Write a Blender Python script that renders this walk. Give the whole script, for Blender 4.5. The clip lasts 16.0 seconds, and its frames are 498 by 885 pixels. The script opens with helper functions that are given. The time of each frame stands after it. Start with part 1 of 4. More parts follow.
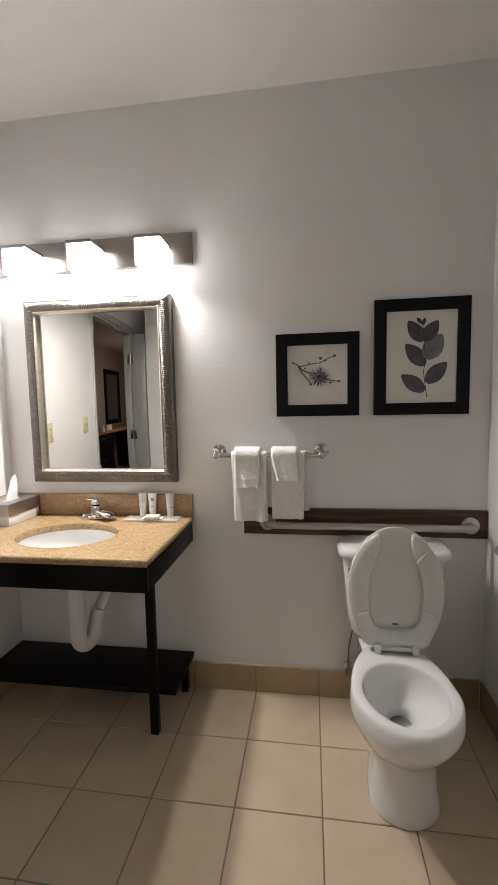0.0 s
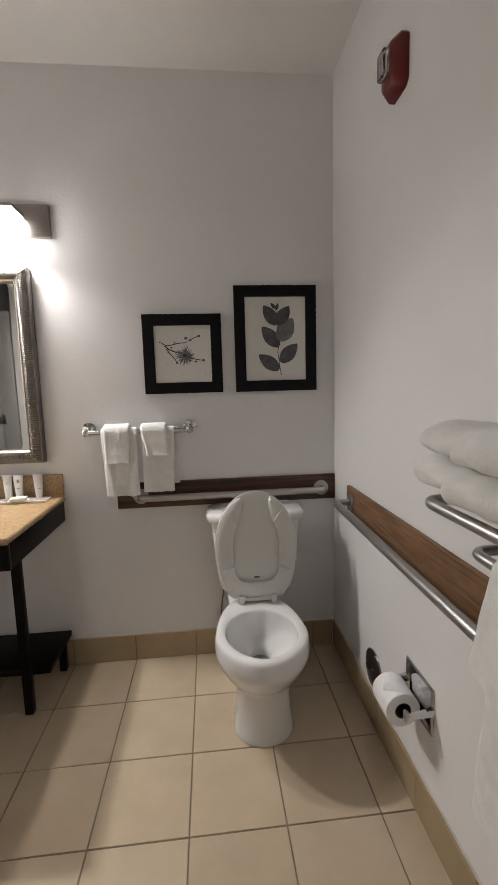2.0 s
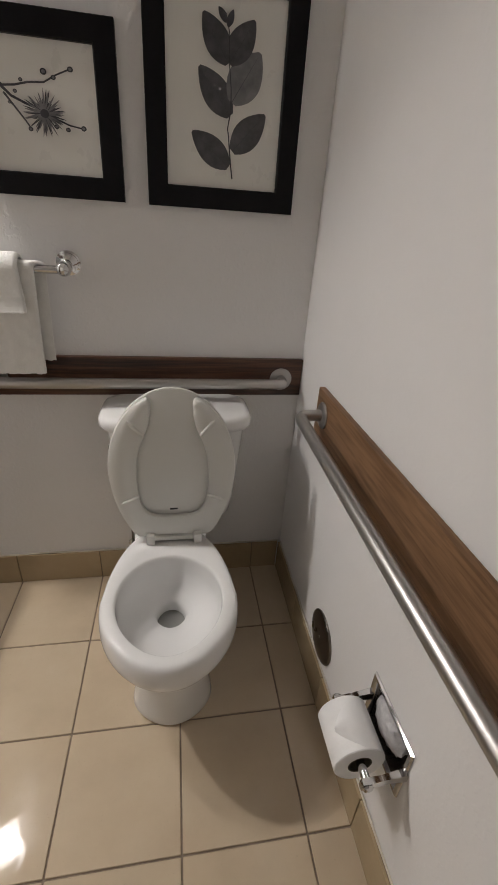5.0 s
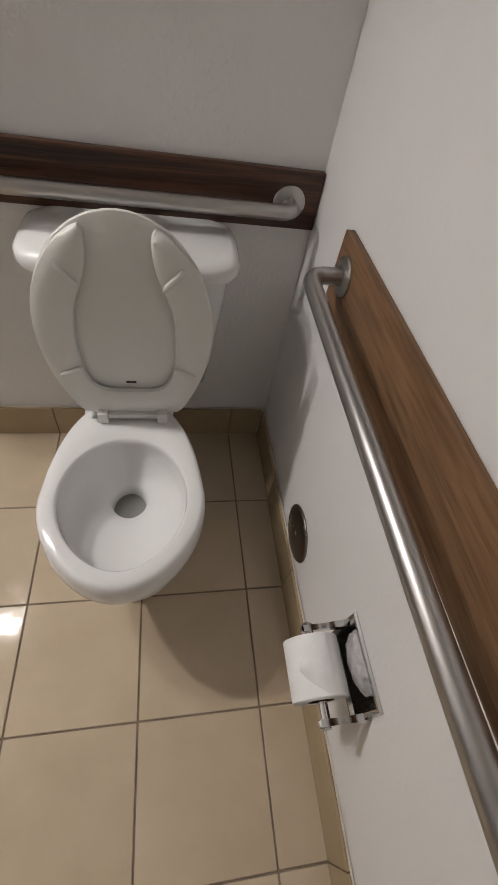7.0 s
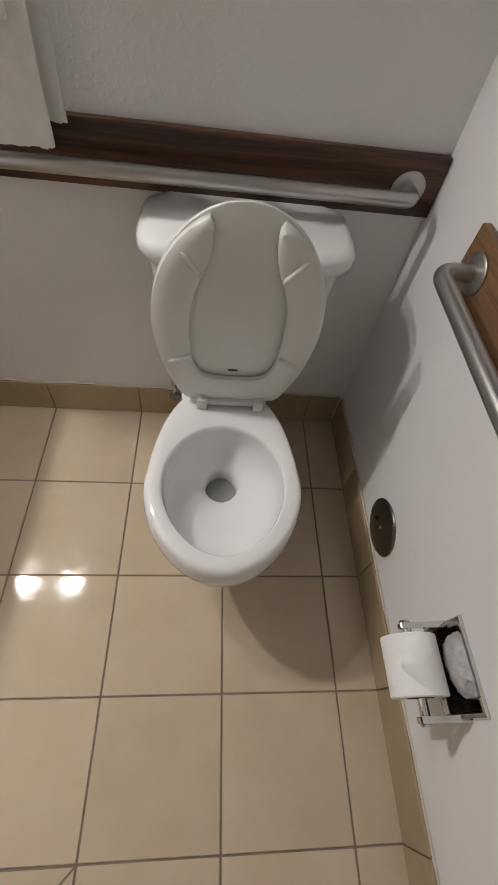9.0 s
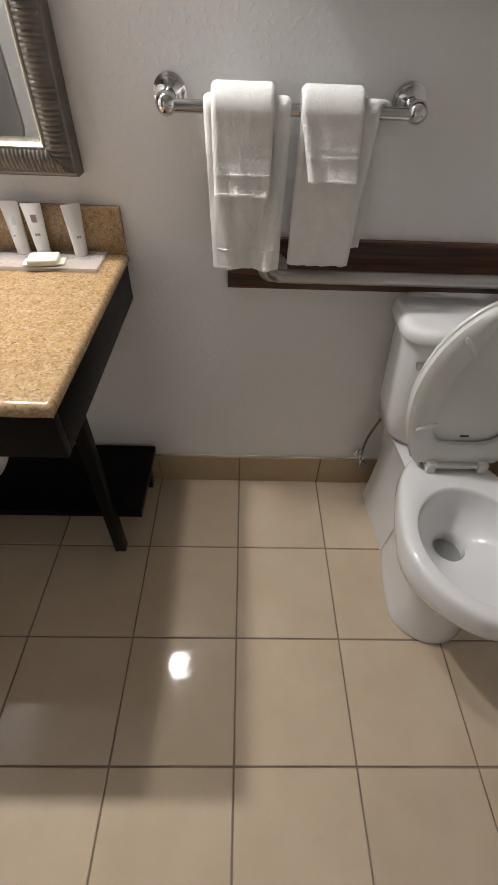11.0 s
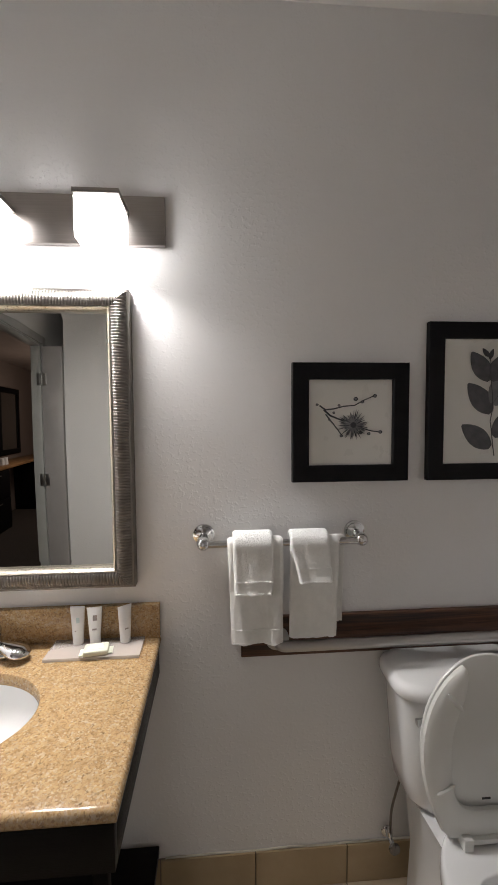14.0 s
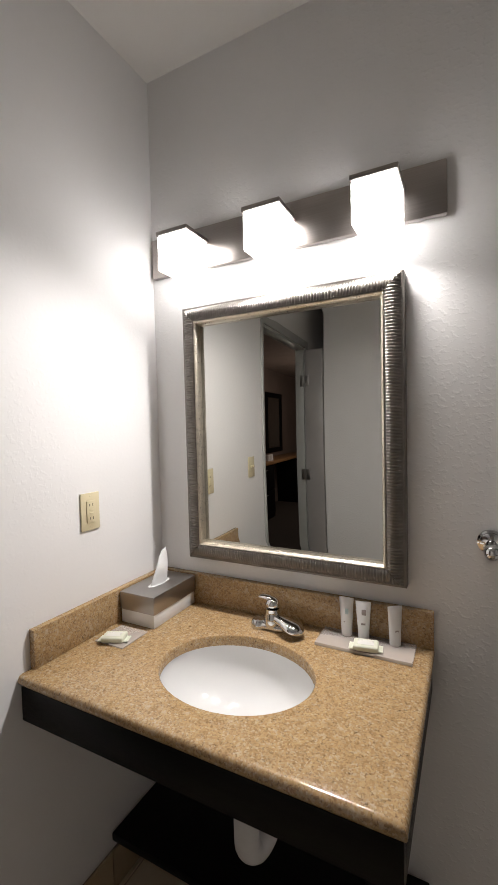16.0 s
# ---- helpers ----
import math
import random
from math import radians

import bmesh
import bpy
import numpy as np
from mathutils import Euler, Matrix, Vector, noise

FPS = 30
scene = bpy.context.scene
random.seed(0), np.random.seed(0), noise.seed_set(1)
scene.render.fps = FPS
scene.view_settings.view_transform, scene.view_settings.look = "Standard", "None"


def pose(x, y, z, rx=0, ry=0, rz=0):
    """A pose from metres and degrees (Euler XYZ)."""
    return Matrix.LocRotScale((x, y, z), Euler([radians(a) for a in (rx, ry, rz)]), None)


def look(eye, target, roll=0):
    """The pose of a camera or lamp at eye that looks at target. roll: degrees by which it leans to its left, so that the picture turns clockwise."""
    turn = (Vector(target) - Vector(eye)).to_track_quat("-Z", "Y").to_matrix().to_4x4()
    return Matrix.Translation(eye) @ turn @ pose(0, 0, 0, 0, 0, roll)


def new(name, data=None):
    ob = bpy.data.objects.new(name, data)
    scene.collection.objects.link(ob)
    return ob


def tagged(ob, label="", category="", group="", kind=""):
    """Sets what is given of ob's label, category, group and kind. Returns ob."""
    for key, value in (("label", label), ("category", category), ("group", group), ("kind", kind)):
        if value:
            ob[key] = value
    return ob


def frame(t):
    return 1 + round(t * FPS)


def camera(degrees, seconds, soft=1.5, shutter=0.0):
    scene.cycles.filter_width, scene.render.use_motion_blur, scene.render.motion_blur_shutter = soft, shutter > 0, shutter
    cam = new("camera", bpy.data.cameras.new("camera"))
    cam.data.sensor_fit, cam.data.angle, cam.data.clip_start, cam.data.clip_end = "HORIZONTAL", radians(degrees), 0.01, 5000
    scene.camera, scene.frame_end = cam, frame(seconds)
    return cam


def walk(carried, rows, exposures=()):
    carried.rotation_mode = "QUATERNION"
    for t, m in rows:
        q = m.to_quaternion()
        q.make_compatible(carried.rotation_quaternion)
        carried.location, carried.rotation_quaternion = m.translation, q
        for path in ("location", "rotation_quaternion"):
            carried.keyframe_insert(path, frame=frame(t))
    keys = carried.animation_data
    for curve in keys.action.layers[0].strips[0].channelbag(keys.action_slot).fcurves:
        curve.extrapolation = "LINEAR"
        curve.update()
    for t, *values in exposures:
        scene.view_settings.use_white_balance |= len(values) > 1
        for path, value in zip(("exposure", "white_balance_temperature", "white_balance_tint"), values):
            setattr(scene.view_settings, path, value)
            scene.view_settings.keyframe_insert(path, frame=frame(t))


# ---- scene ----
cam = camera(60.9, 16.0)
PATH = [
    (0, (-0.031, -1.35, 1.417), (-0.319, 0.621, 1.238), -1.2),
    (0.5, (0.046, -1.405, 1.412), (-0.021, 0.583, 1.208), -1.4),
    (1, (0.08, -1.447, 1.386), (0.102, 0.541, 1.167), -2.1),
    (1.5, (0.095, -1.464, 1.379), (0.242, 0.515, 1.133), -1.8),
    (2, (0.111, -1.47, 1.368), (0.295, 0.506, 1.119), -1.6),
    (2.5, (0.117, -1.442, 1.376), (0.349, 0.528, 1.117), -1.5),
    (3, (0.169, -1.335, 1.363), (0.432, 0.63, 1.103), -1.5),
    (3.5, (0.27, -1.166, 1.354), (0.56, 0.79, 1.053), -1.3),
    (4, (0.332, -1.027, 1.36), (0.619, 0.907, 0.938), -1.4),
    (4.5, (0.332, -0.913, 1.353), (0.613, 0.962, 0.717), 0.2),
    (5, (0.315, -0.747, 1.335), (0.646, 0.995, 0.409), 4.0),
    (5.2, (0.321, -0.687, 1.33), (0.685, 0.973, 0.276), 5.9),
    (7.5, (0.391, -0.402, 1.267), (0.758, 0.758, -0.321), 14.2),
    (8, (0.381, -0.391, 1.265), (0.719, 0.743, -0.347), 14.2),
    (8.5, (0.326, -0.381, 1.269), (0.607, 0.737, -0.366), 13.5),
    (9, (0.236, -0.384, 1.284), (0.447, 0.735, -0.36), 11.0),
    (9.5, (0.083, -0.385, 1.294), (0.272, 0.725, -0.359), 10.4),
    (10, (-0.068, -0.422, 1.292), (0.077, 0.721, -0.343), 6.6),
    (10.2, (-0.125, -0.451, 1.281), (0.007, 0.728, -0.329), 6.0),
    (12.3, (-0.434, -0.497, 1.445), (-0.532, 1.367, 0.727), -1.9),
    (12.5, (-0.43, -0.539, 1.468), (-0.532, 1.377, 0.901), -2.0),
    (13, (-0.427, -0.608, 1.517), (-0.495, 1.365, 1.192), -1.3),
    (13.5, (-0.425, -0.654, 1.546), (-0.347, 1.335, 1.356), -0.6),
    (14, (-0.42, -0.693, 1.562), (-0.266, 1.297, 1.443), -0.4),
    (14.5, (-0.429, -0.683, 1.562), (-0.36, 1.313, 1.465), -0.5),
    (15, (-0.45, -0.654, 1.548), (-0.708, 1.327, 1.462), -0.9),
    (15.5, (-0.478, -0.648, 1.531), (-1.09, 1.254, 1.455), -1.3),
    (16, (-0.513, -0.654, 1.522), (-1.435, 1.119, 1.439), -1.4),
]
EXPOSURES = [(0, 0.66, 6500, 10), (1, 0.50, 6550, 10), (2, 0.66, 6550, 10), (3, 0.62, 6600, 10), (3.5, 0.48, 6600, 10), (5, 0.64, 6650, 10), (8, 0.70, 6550, 10), (10, 0.74, 6550, 10), (12.5, 0.18, 6150, 10), (13.5, 0.40, 6350, 10), (14.5, 0.34, 6400, 10), (15.5, 0.22, 6450, 10), (16, -0.10, 6500, 10)]
walk(cam, [(t, look(eye, target, roll)) for t, eye, target, roll in PATH], EXPOSURES)

# ---- world and lamps ----
world = bpy.data.worlds.new("world")
scene.world = world
world.use_nodes = True
world.node_tree.nodes["Background"].inputs[0].default_value = (0.6, 0.7, 0.9, 1)
world.node_tree.nodes["Background"].inputs[1].default_value = 0.02
SHADE_POWER = 10.0
BULB_POWER = 10.3
BEDROOM_FILL_POWER = 13.0

# ---- plan ----
W = 0.622      # face of the wall behind the basin
R = 0.74       # face of the wall beside the toilet
L = -1.565     # face of the wall beside the basin
CEIL = 2.79
REAR = -2.5
TILE = 0.3075
DOOR0, DOOR1 = -0.32, -1.14
DOOR_TOP = 2.15
WT = 0.075     # thickness of the wall with the door
CT = 0.88      # top of the worktop


# ---- materials ----
def nodes_of(name):
    m = bpy.data.materials.new(name)
    m.use_nodes = True
    nt = m.node_tree
    return m, nt, nt.nodes["Principled BSDF"]


def coords(nt, scale=(1, 1, 1), spread=False):
    tc = nt.nodes.new("ShaderNodeTexCoord")
    mp = nt.nodes.new("ShaderNodeMapping")
    mp.inputs["Scale"].default_value = scale
    nt.links.new(tc.outputs["Object"], mp.inputs["Vector"])
    if spread:
        info = nt.nodes.new("ShaderNodeObjectInfo")
        mul = nt.nodes.new("ShaderNodeMath")
        mul.operation = "MULTIPLY"
        mul.inputs[1].default_value = 37.0
        nt.links.new(info.outputs["Random"], mul.inputs[0])
        nt.links.new(mul.outputs[0], mp.inputs["Location"])
    return mp.outputs["Vector"]


def noise_tex(nt, vec, scale, detail=4.0, rough=0.55, distortion=0.0):
    n = nt.nodes.new("ShaderNodeTexNoise")
    n.inputs["Scale"].default_value = scale
    n.inputs["Detail"].default_value = detail
    n.inputs["Roughness"].default_value = rough
    n.inputs["Distortion"].default_value = distortion
    nt.links.new(vec, n.inputs["Vector"])
    return n.outputs[0]


def ramp(nt, fac, stops):
    r = nt.nodes.new("ShaderNodeValToRGB")
    e = r.color_ramp.elements
    while len(e) < len(stops):
        e.new(0.5)
    for el, (pos, col) in zip(e, stops):
        el.position = pos
        el.color = (*col, 1) if len(col) == 3 else col
    nt.links.new(fac, r.inputs[0])
    return r.outputs[0]


def grey(a):
    return (a, a, a)


def bump(nt, bsdf, height, strength, distance):
    b = nt.nodes.new("ShaderNodeBump")
    b.inputs["Strength"].default_value = strength
    b.inputs["Distance"].default_value = distance
    nt.links.new(height, b.inputs["Height"])
    nt.links.new(b.outputs[0], bsdf.inputs["Normal"])
    return b


def mixed(nt, fac, a, b, mode="MIX"):
    m = nt.nodes.new("ShaderNodeMix")
    m.data_type = "RGBA"
    m.blend_type = mode
    for sock, v in ((m.inputs[0], fac), (m.inputs[6], a), (m.inputs[7], b)):
        if isinstance(v, (int, float)):
            sock.default_value = v
        elif isinstance(v, tuple):
            sock.default_value = (*v, 1)
        else:
            nt.links.new(v, sock)
    return m.outputs[2]


def surface(name, a, b, scale=8.0, rough=(0.4, 0.5), metal=0.0, bumps=0.0, bump_scale=120.0, coat=0.0, spread=False, stretch=(1, 1, 1)):
    """A plain surface whose colour wanders from a to b, with roughness and relief at a finer scale."""
    m, nt, p = nodes_of(name)
    v = coords(nt, stretch, spread)
    big = noise_tex(nt, v, scale, 5)
    fine = noise_tex(nt, v, bump_scale, 3)
    nt.links.new(ramp(nt, big, [(0.3, a), (0.7, b)]), p.inputs["Base Color"])
    nt.links.new(ramp(nt, noise_tex(nt, v, scale * 3.1, 4), [(0.3, grey(rough[0])), (0.7, grey(rough[1]))]), p.inputs["Roughness"])
    p.inputs["Metallic"].default_value = metal
    p.inputs["Coat Weight"].default_value = coat
    if bumps:
        bump(nt, p, fine, 1.0, bumps)
    return m


def wall_paint(name, a, b, depth=0.0006):
    """Eggshell paint over a light knock-down texture."""
    m, nt, p = nodes_of(name)
    v = coords(nt)
    nt.links.new(ramp(nt, noise_tex(nt, v, 1.7, 5), [(0.3, a), (0.7, b)]), p.inputs["Base Color"])
    vs = coords(nt, (1.0, 1.0, 1.08))
    blobs = ramp(nt, noise_tex(nt, vs, 74, 2, 0.45, 0.15), [(0.52, grey(0)), (0.66, grey(1))])
    peel = noise_tex(nt, vs, 190, 2)
    lumps = noise_tex(nt, v, 9, 2)
    h = mixed(nt, 0.25, blobs, peel)
    h = mixed(nt, 0.3, h, lumps)
    bump(nt, p, h, 0.9, depth)
    nt.links.new(ramp(nt, noise_tex(nt, v, 6, 4), [(0.3, grey(0.42)), (0.7, grey(0.55))]), p.inputs["Roughness"])
    p.inputs["Specular IOR Level"].default_value = 0.35
    return m


def tile_glaze(name, a, b, c):
    m, nt, p = nodes_of(name)
    v = coords(nt, spread=True)
    info = nt.nodes.new("ShaderNodeObjectInfo")
    cloud = noise_tex(nt, v, 5, 6, 0.6)
    base = ramp(nt, cloud, [(0.25, a), (0.55, b), (0.8, c)])
    tint = ramp(nt, info.outputs["Random"], [(0, grey(0.93)), (1, grey(1.0))])
    base = mixed(nt, 1.0, base, tint, "MULTIPLY")
    specks = ramp(nt, noise_tex(nt, v, 210, 2), [(0.70, grey(1)), (0.78, grey(0.82))])
    nt.links.new(mixed(nt, 1.0, base, specks, "MULTIPLY"), p.inputs["Base Color"])
    nt.links.new(ramp(nt, noise_tex(nt, v, 14, 5), [(0.3, grey(0.045)), (0.75, grey(0.095))]), p.inputs["Roughness"])
    bump(nt, p, noise_tex(nt, v, 16, 2), 1.0, 0.0006)
    return m


def granite(name):
    """Polished golden granite: small crystals, darker mica specks and greyer clouds."""
    m, nt, p = nodes_of(name)
    v = coords(nt)
    vor = nt.nodes.new("ShaderNodeTexVoronoi")
    vor.inputs["Scale"].default_value = 240
    nt.links.new(v, vor.inputs["Vector"])
    sep = nt.nodes.new("ShaderNodeSeparateColor")
    nt.links.new(vor.outputs["Color"], sep.inputs[0])
    grain = ramp(nt, sep.outputs[0], [(0.0, (0.189, 0.107, 0.053)), (0.25, (0.327, 0.198, 0.090)), (0.6, (0.439, 0.292, 0.142)), (0.85, (0.378, 0.288, 0.185)), (1.0, (0.533, 0.430, 0.301))])
    cloud = ramp(nt, noise_tex(nt, v, 34, 6, 0.7), [(0.3, (0.258, 0.159, 0.077)), (0.7, (0.499, 0.340, 0.172))])
    base = mixed(nt, 0.5, cloud, grain)
    dark = ramp(nt, noise_tex(nt, v, 120, 4, 0.7, 0.6), [(0.55, grey(1)), (0.68, grey(0.48))])
    base = mixed(nt, 1.0, base, dark, "MULTIPLY")
    pale = ramp(nt, noise_tex(nt, v, 60, 4, 0.6), [(0.58, grey(0)), (0.68, grey(0.65))])
    base = mixed(nt, pale, base, (0.499, 0.404, 0.292))
    nt.links.new(base, p.inputs["Base Color"])
    nt.links.new(ramp(nt, sep.outputs[1], [(0, grey(0.10)), (1, grey(0.17))]), p.inputs["Roughness"])
    return m


def wood(name, a, b, dark, along="X", rough=(0.3, 0.45), scale=1.0):
    """Open-grained wood with the grain along an axis."""
    m, nt, p = nodes_of(name)
    squeeze = {"X": (0.5, 9, 9), "Y": (9, 0.5, 9), "Z": (9, 9, 0.5)}[along]
    v = coords(nt, tuple(scale * k for k in squeeze))
    rings = noise_tex(nt, v, 3.0, 6, 0.6, 1.6)
    base = ramp(nt, rings, [(0.30, dark), (0.42, a), (0.50, b), (0.58, a), (0.64, dark), (0.72, b)])
    pores = noise_tex(nt, v, 26, 3)
    base = mixed(nt, 1.0, base, ramp(nt, pores, [(0.35, grey(0.68)), (0.55, grey(1))]), "MULTIPLY")
    nt.links.new(base, p.inputs["Base Color"])
    nt.links.new(ramp(nt, pores, [(0.3, grey(rough[1])), (0.7, grey(rough[0]))]), p.inputs["Roughness"])
    bump(nt, p, pores, 0.6, 0.0005)
    return m


def brushed(name, colour, rough, along):
    m, nt, p = nodes_of(name)
    v = coords(nt, {"X": (2, 110, 110), "Y": (110, 2, 110), "Z": (110, 110, 2)}[along])
    n = noise_tex(nt, v, 3, 3)
    nt.links.new(ramp(nt, n, [(0.3, tuple(0.9 * k for k in colour)), (0.7, colour)]), p.inputs["Base Color"])
    nt.links.new(ramp(nt, n, [(0.3, grey(rough)), (0.7, grey(rough + 0.06))]), p.inputs["Roughness"])
    p.inputs["Metallic"].default_value = 1.0
    bump(nt, p, n, 0.1, 0.0001)
    return m


def terry(name, a, b, depth=0.0024):
    m, nt, p = nodes_of(name)
    v = coords(nt)
    loops = noise_tex(nt, v, 420, 3, 0.7)
    rumple = noise_tex(nt, v, 36, 4)
    nt.links.new(ramp(nt, rumple, [(0.3, a), (0.7, b)]), p.inputs["Base Color"])
    p.inputs["Roughness"].default_value = 0.95
    p.inputs["Sheen Weight"].default_value = 0.25
    clumps = noise_tex(nt, v, 150, 3, 0.6)
    h = mixed(nt, 0.5, mixed(nt, 0.3, loops, rumple), clumps)
    bump(nt, p, h, 1.0, depth)
    return m


def glow(name, colour, power):
    m, nt, p = nodes_of(name)
    p.inputs["Base Color"].default_value = (0.9, 0.9, 0.9, 1)
    p.inputs["Emission Color"].default_value = (*colour, 1)
    p.inputs["Emission Strength"].default_value = power
    return m


M = {}
M["wall"] = wall_paint("wall_paint", (0.766, 0.757, 0.753), (0.806, 0.797, 0.793), 0.0008)
M["wall_smooth"] = wall_paint("smooth_wall_paint", (0.766, 0.757, 0.753), (0.806, 0.797, 0.793), 0.0003)
M["ceiling"] = wall_paint("ceiling_paint", (0.77, 0.755, 0.73), (0.81, 0.795, 0.77), 0.0006)
M["tile"] = tile_glaze("floor_tile", (0.51, 0.41, 0.295), (0.57, 0.465, 0.338), (0.61, 0.51, 0.383))
M["base_tile"] = tile_glaze("base_tile", (0.36, 0.27, 0.16), (0.42, 0.32, 0.195), (0.46, 0.36, 0.23))
M["grout"] = surface("grout", (0.18, 0.14, 0.105), (0.27, 0.215, 0.165), 12, (0.8, 0.95), bumps=0.0004)
M["caulk"] = surface("caulk", (0.55, 0.50, 0.42), (0.65, 0.60, 0.52), 20, (0.5, 0.7), bumps=0.0003)
M["granite"] = granite("granite")
M["espresso"] = surface("espresso_lacquer", (0.0035, 0.003, 0.003), (0.007, 0.006, 0.0055), 14, (0.3, 0.45), bumps=0.0002, stretch=(1, 6, 6))
M["espresso"].node_tree.nodes["Principled BSDF"].inputs["Specular IOR Level"].default_value = 0.10
M["black_frame"] = surface("black_frame", (0.005, 0.005, 0.006), (0.009, 0.008, 0.009), 30, (0.35, 0.5), bumps=0.0001)
M["black_frame"].node_tree.nodes["Principled BSDF"].inputs["Specular IOR Level"].default_value = 0.15
# the back board's oak is set darker and redder than the side board's
M["oak_back"] = wood("dark_oak", (0.070, 0.028, 0.014), (0.115, 0.050, 0.026), (0.022, 0.010, 0.006), "X", (0.3, 0.45), 0.7)
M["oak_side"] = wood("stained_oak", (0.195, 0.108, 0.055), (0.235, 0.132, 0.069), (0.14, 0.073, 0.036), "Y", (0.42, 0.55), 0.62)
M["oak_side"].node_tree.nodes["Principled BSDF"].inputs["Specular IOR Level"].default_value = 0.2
M["chrome"] = surface("chrome", grey(0.60), grey(0.66), 3, (0.05, 0.08), metal=1.0)
M["steel"] = surface("brushed_steel", (0.46, 0.445, 0.43), (0.50, 0.485, 0.47), 2, (0.29, 0.33), metal=1.0)
M["steel_y"] = surface("satin_steel", (0.41, 0.395, 0.385), (0.44, 0.425, 0.415), 2, (0.32, 0.37), metal=1.0)
M["nickel"] = brushed("brushed_nickel", (0.36, 0.33, 0.31), 0.28, "X")
M["cover_steel"] = brushed("cover_steel", (0.20, 0.18, 0.165), 0.25, "Z")
M["cover_plate"] = surface("cover_plate_steel", (0.19, 0.17, 0.155), (0.23, 0.21, 0.19), 3, (0.26, 0.32), metal=1.0)
M["pewter"] = surface("pewter_leaf", (0.17, 0.155, 0.14), (0.24, 0.22, 0.20), 20, (0.34, 0.42), metal=0.9)
M["silver_leaf"] = surface("silver_leaf", (0.62, 0.56, 0.47), (0.75, 0.69, 0.58), 60, (0.25, 0.4), metal=0.9)
M["porcelain"] = surface("porcelain", grey(0.74), (0.78, 0.78, 0.77), 3, (0.05, 0.10), coat=0.3)
M["seat"] = surface("seat_plastic", (0.66, 0.66, 0.63), (0.69, 0.69, 0.66), 4, (0.28, 0.31))
M["white_plastic"] = surface("white_plastic", grey(0.72), grey(0.78), 10, (0.3, 0.4))
M["almond"] = surface("almond_plastic", (0.62, 0.55, 0.36), (0.66, 0.58, 0.39), 10, (0.3, 0.4))
M["slot"] = surface("dark_slot", grey(0.02), grey(0.03), 10, (0.6, 0.7))
M["towel"] = terry("terry_cloth", (0.78, 0.775, 0.745), (0.86, 0.855, 0.825), 0.0045)
M["towel_white"] = terry("white_terry", (0.82, 0.82, 0.80), (0.90, 0.90, 0.88), 0.0050)
M["towel_plain"] = terry("plain_towel", (0.77, 0.765, 0.74), (0.84, 0.835, 0.81), 0.0032)
M["wrap"] = surface("wrapped_paper", (0.40, 0.39, 0.40), (0.62, 0.61, 0.61), 60, (0.6, 0.8), bumps=0.002, bump_scale=70)
M["paper"] = surface("tissue_paper", grey(0.80), grey(0.86), 20, (0.9, 0.95), bumps=0.0006, bump_scale=90)
M["core"] = surface("dark_card", (0.05, 0.04, 0.03), (0.08, 0.07, 0.05), 20, (0.9, 0.95))
M["print"] = surface("print_paper", (0.70, 0.69, 0.65), (0.73, 0.72, 0.68), 5, (0.25, 0.35), coat=0.5)
M["ink"] = surface("print_ink", (0.028, 0.028, 0.034), (0.085, 0.082, 0.09), 34, (0.3, 0.4), coat=0.5)
M["ink_pale"] = surface("print_ink_pale", (0.11, 0.11, 0.12), (0.24, 0.235, 0.24), 26, (0.3, 0.4), coat=0.5)
M["ink_dark"] = surface("print_ink_dark", (0.02, 0.02, 0.025), (0.05, 0.05, 0.06), 30, (0.3, 0.4), coat=0.5)
M["red"] = surface("red_plastic", (0.13, 0.009, 0.008), (0.145, 0.011, 0.009), 3, (0.28, 0.33))
M["pvc"] = surface("trap_cover", grey(0.66), grey(0.74), 10, (0.35, 0.5))
M["soap"] = surface("wrapped_soap", (0.60, 0.62, 0.50), (0.68, 0.69, 0.58), 30, (0.3, 0.45), bumps=0.0008)
M["door"] = surface("door_paint", (0.34, 0.32, 0.315), (0.38, 0.36, 0.355), 5, (0.35, 0.45), bumps=0.0002)
M["trim"] = surface("trim_paint", (0.40, 0.40, 0.385), (0.45, 0.45, 0.435), 6, (0.3, 0.4))
M["bedroom"] = wall_paint("bedroom_paint", (0.30, 0.24, 0.21), (0.34, 0.27, 0.24))
M["carpet"] = surface("carpet", (0.05, 0.04, 0.035), (0.09, 0.07, 0.06), 40, (0.9, 0.98), bumps=0.003, bump_scale=200)
M["desk_top"] = wood("desk_wood", (0.36, 0.19, 0.08), (0.42, 0.24, 0.11), (0.25, 0.12, 0.05), "Y")
M["black_plastic"] = surface("black_plastic", grey(0.012), grey(0.02), 10, (0.3, 0.4))
M["shade"] = glow("lit_frosted_glass", (1.0, 0.965, 0.945), SHADE_POWER)


def mirror_material():
    m, nt, p = nodes_of("mirror_silver")
    p.inputs["Metallic"].default_value = 1.0
    p.inputs["Base Color"].default_value = (0.60, 0.60, 0.57, 1)
    p.inputs["Roughness"].default_value = 0.0
    return m


def clear_material(name, tint, rough=0.02, ior=1.45):
    m, nt, p = nodes_of(name)
    p.inputs["Base Color"].default_value = (*tint, 1)
    p.inputs["Roughness"].default_value = rough
    p.inputs["Transmission Weight"].default_value = 1.0
    p.inputs["IOR"].default_value = ior
    return m


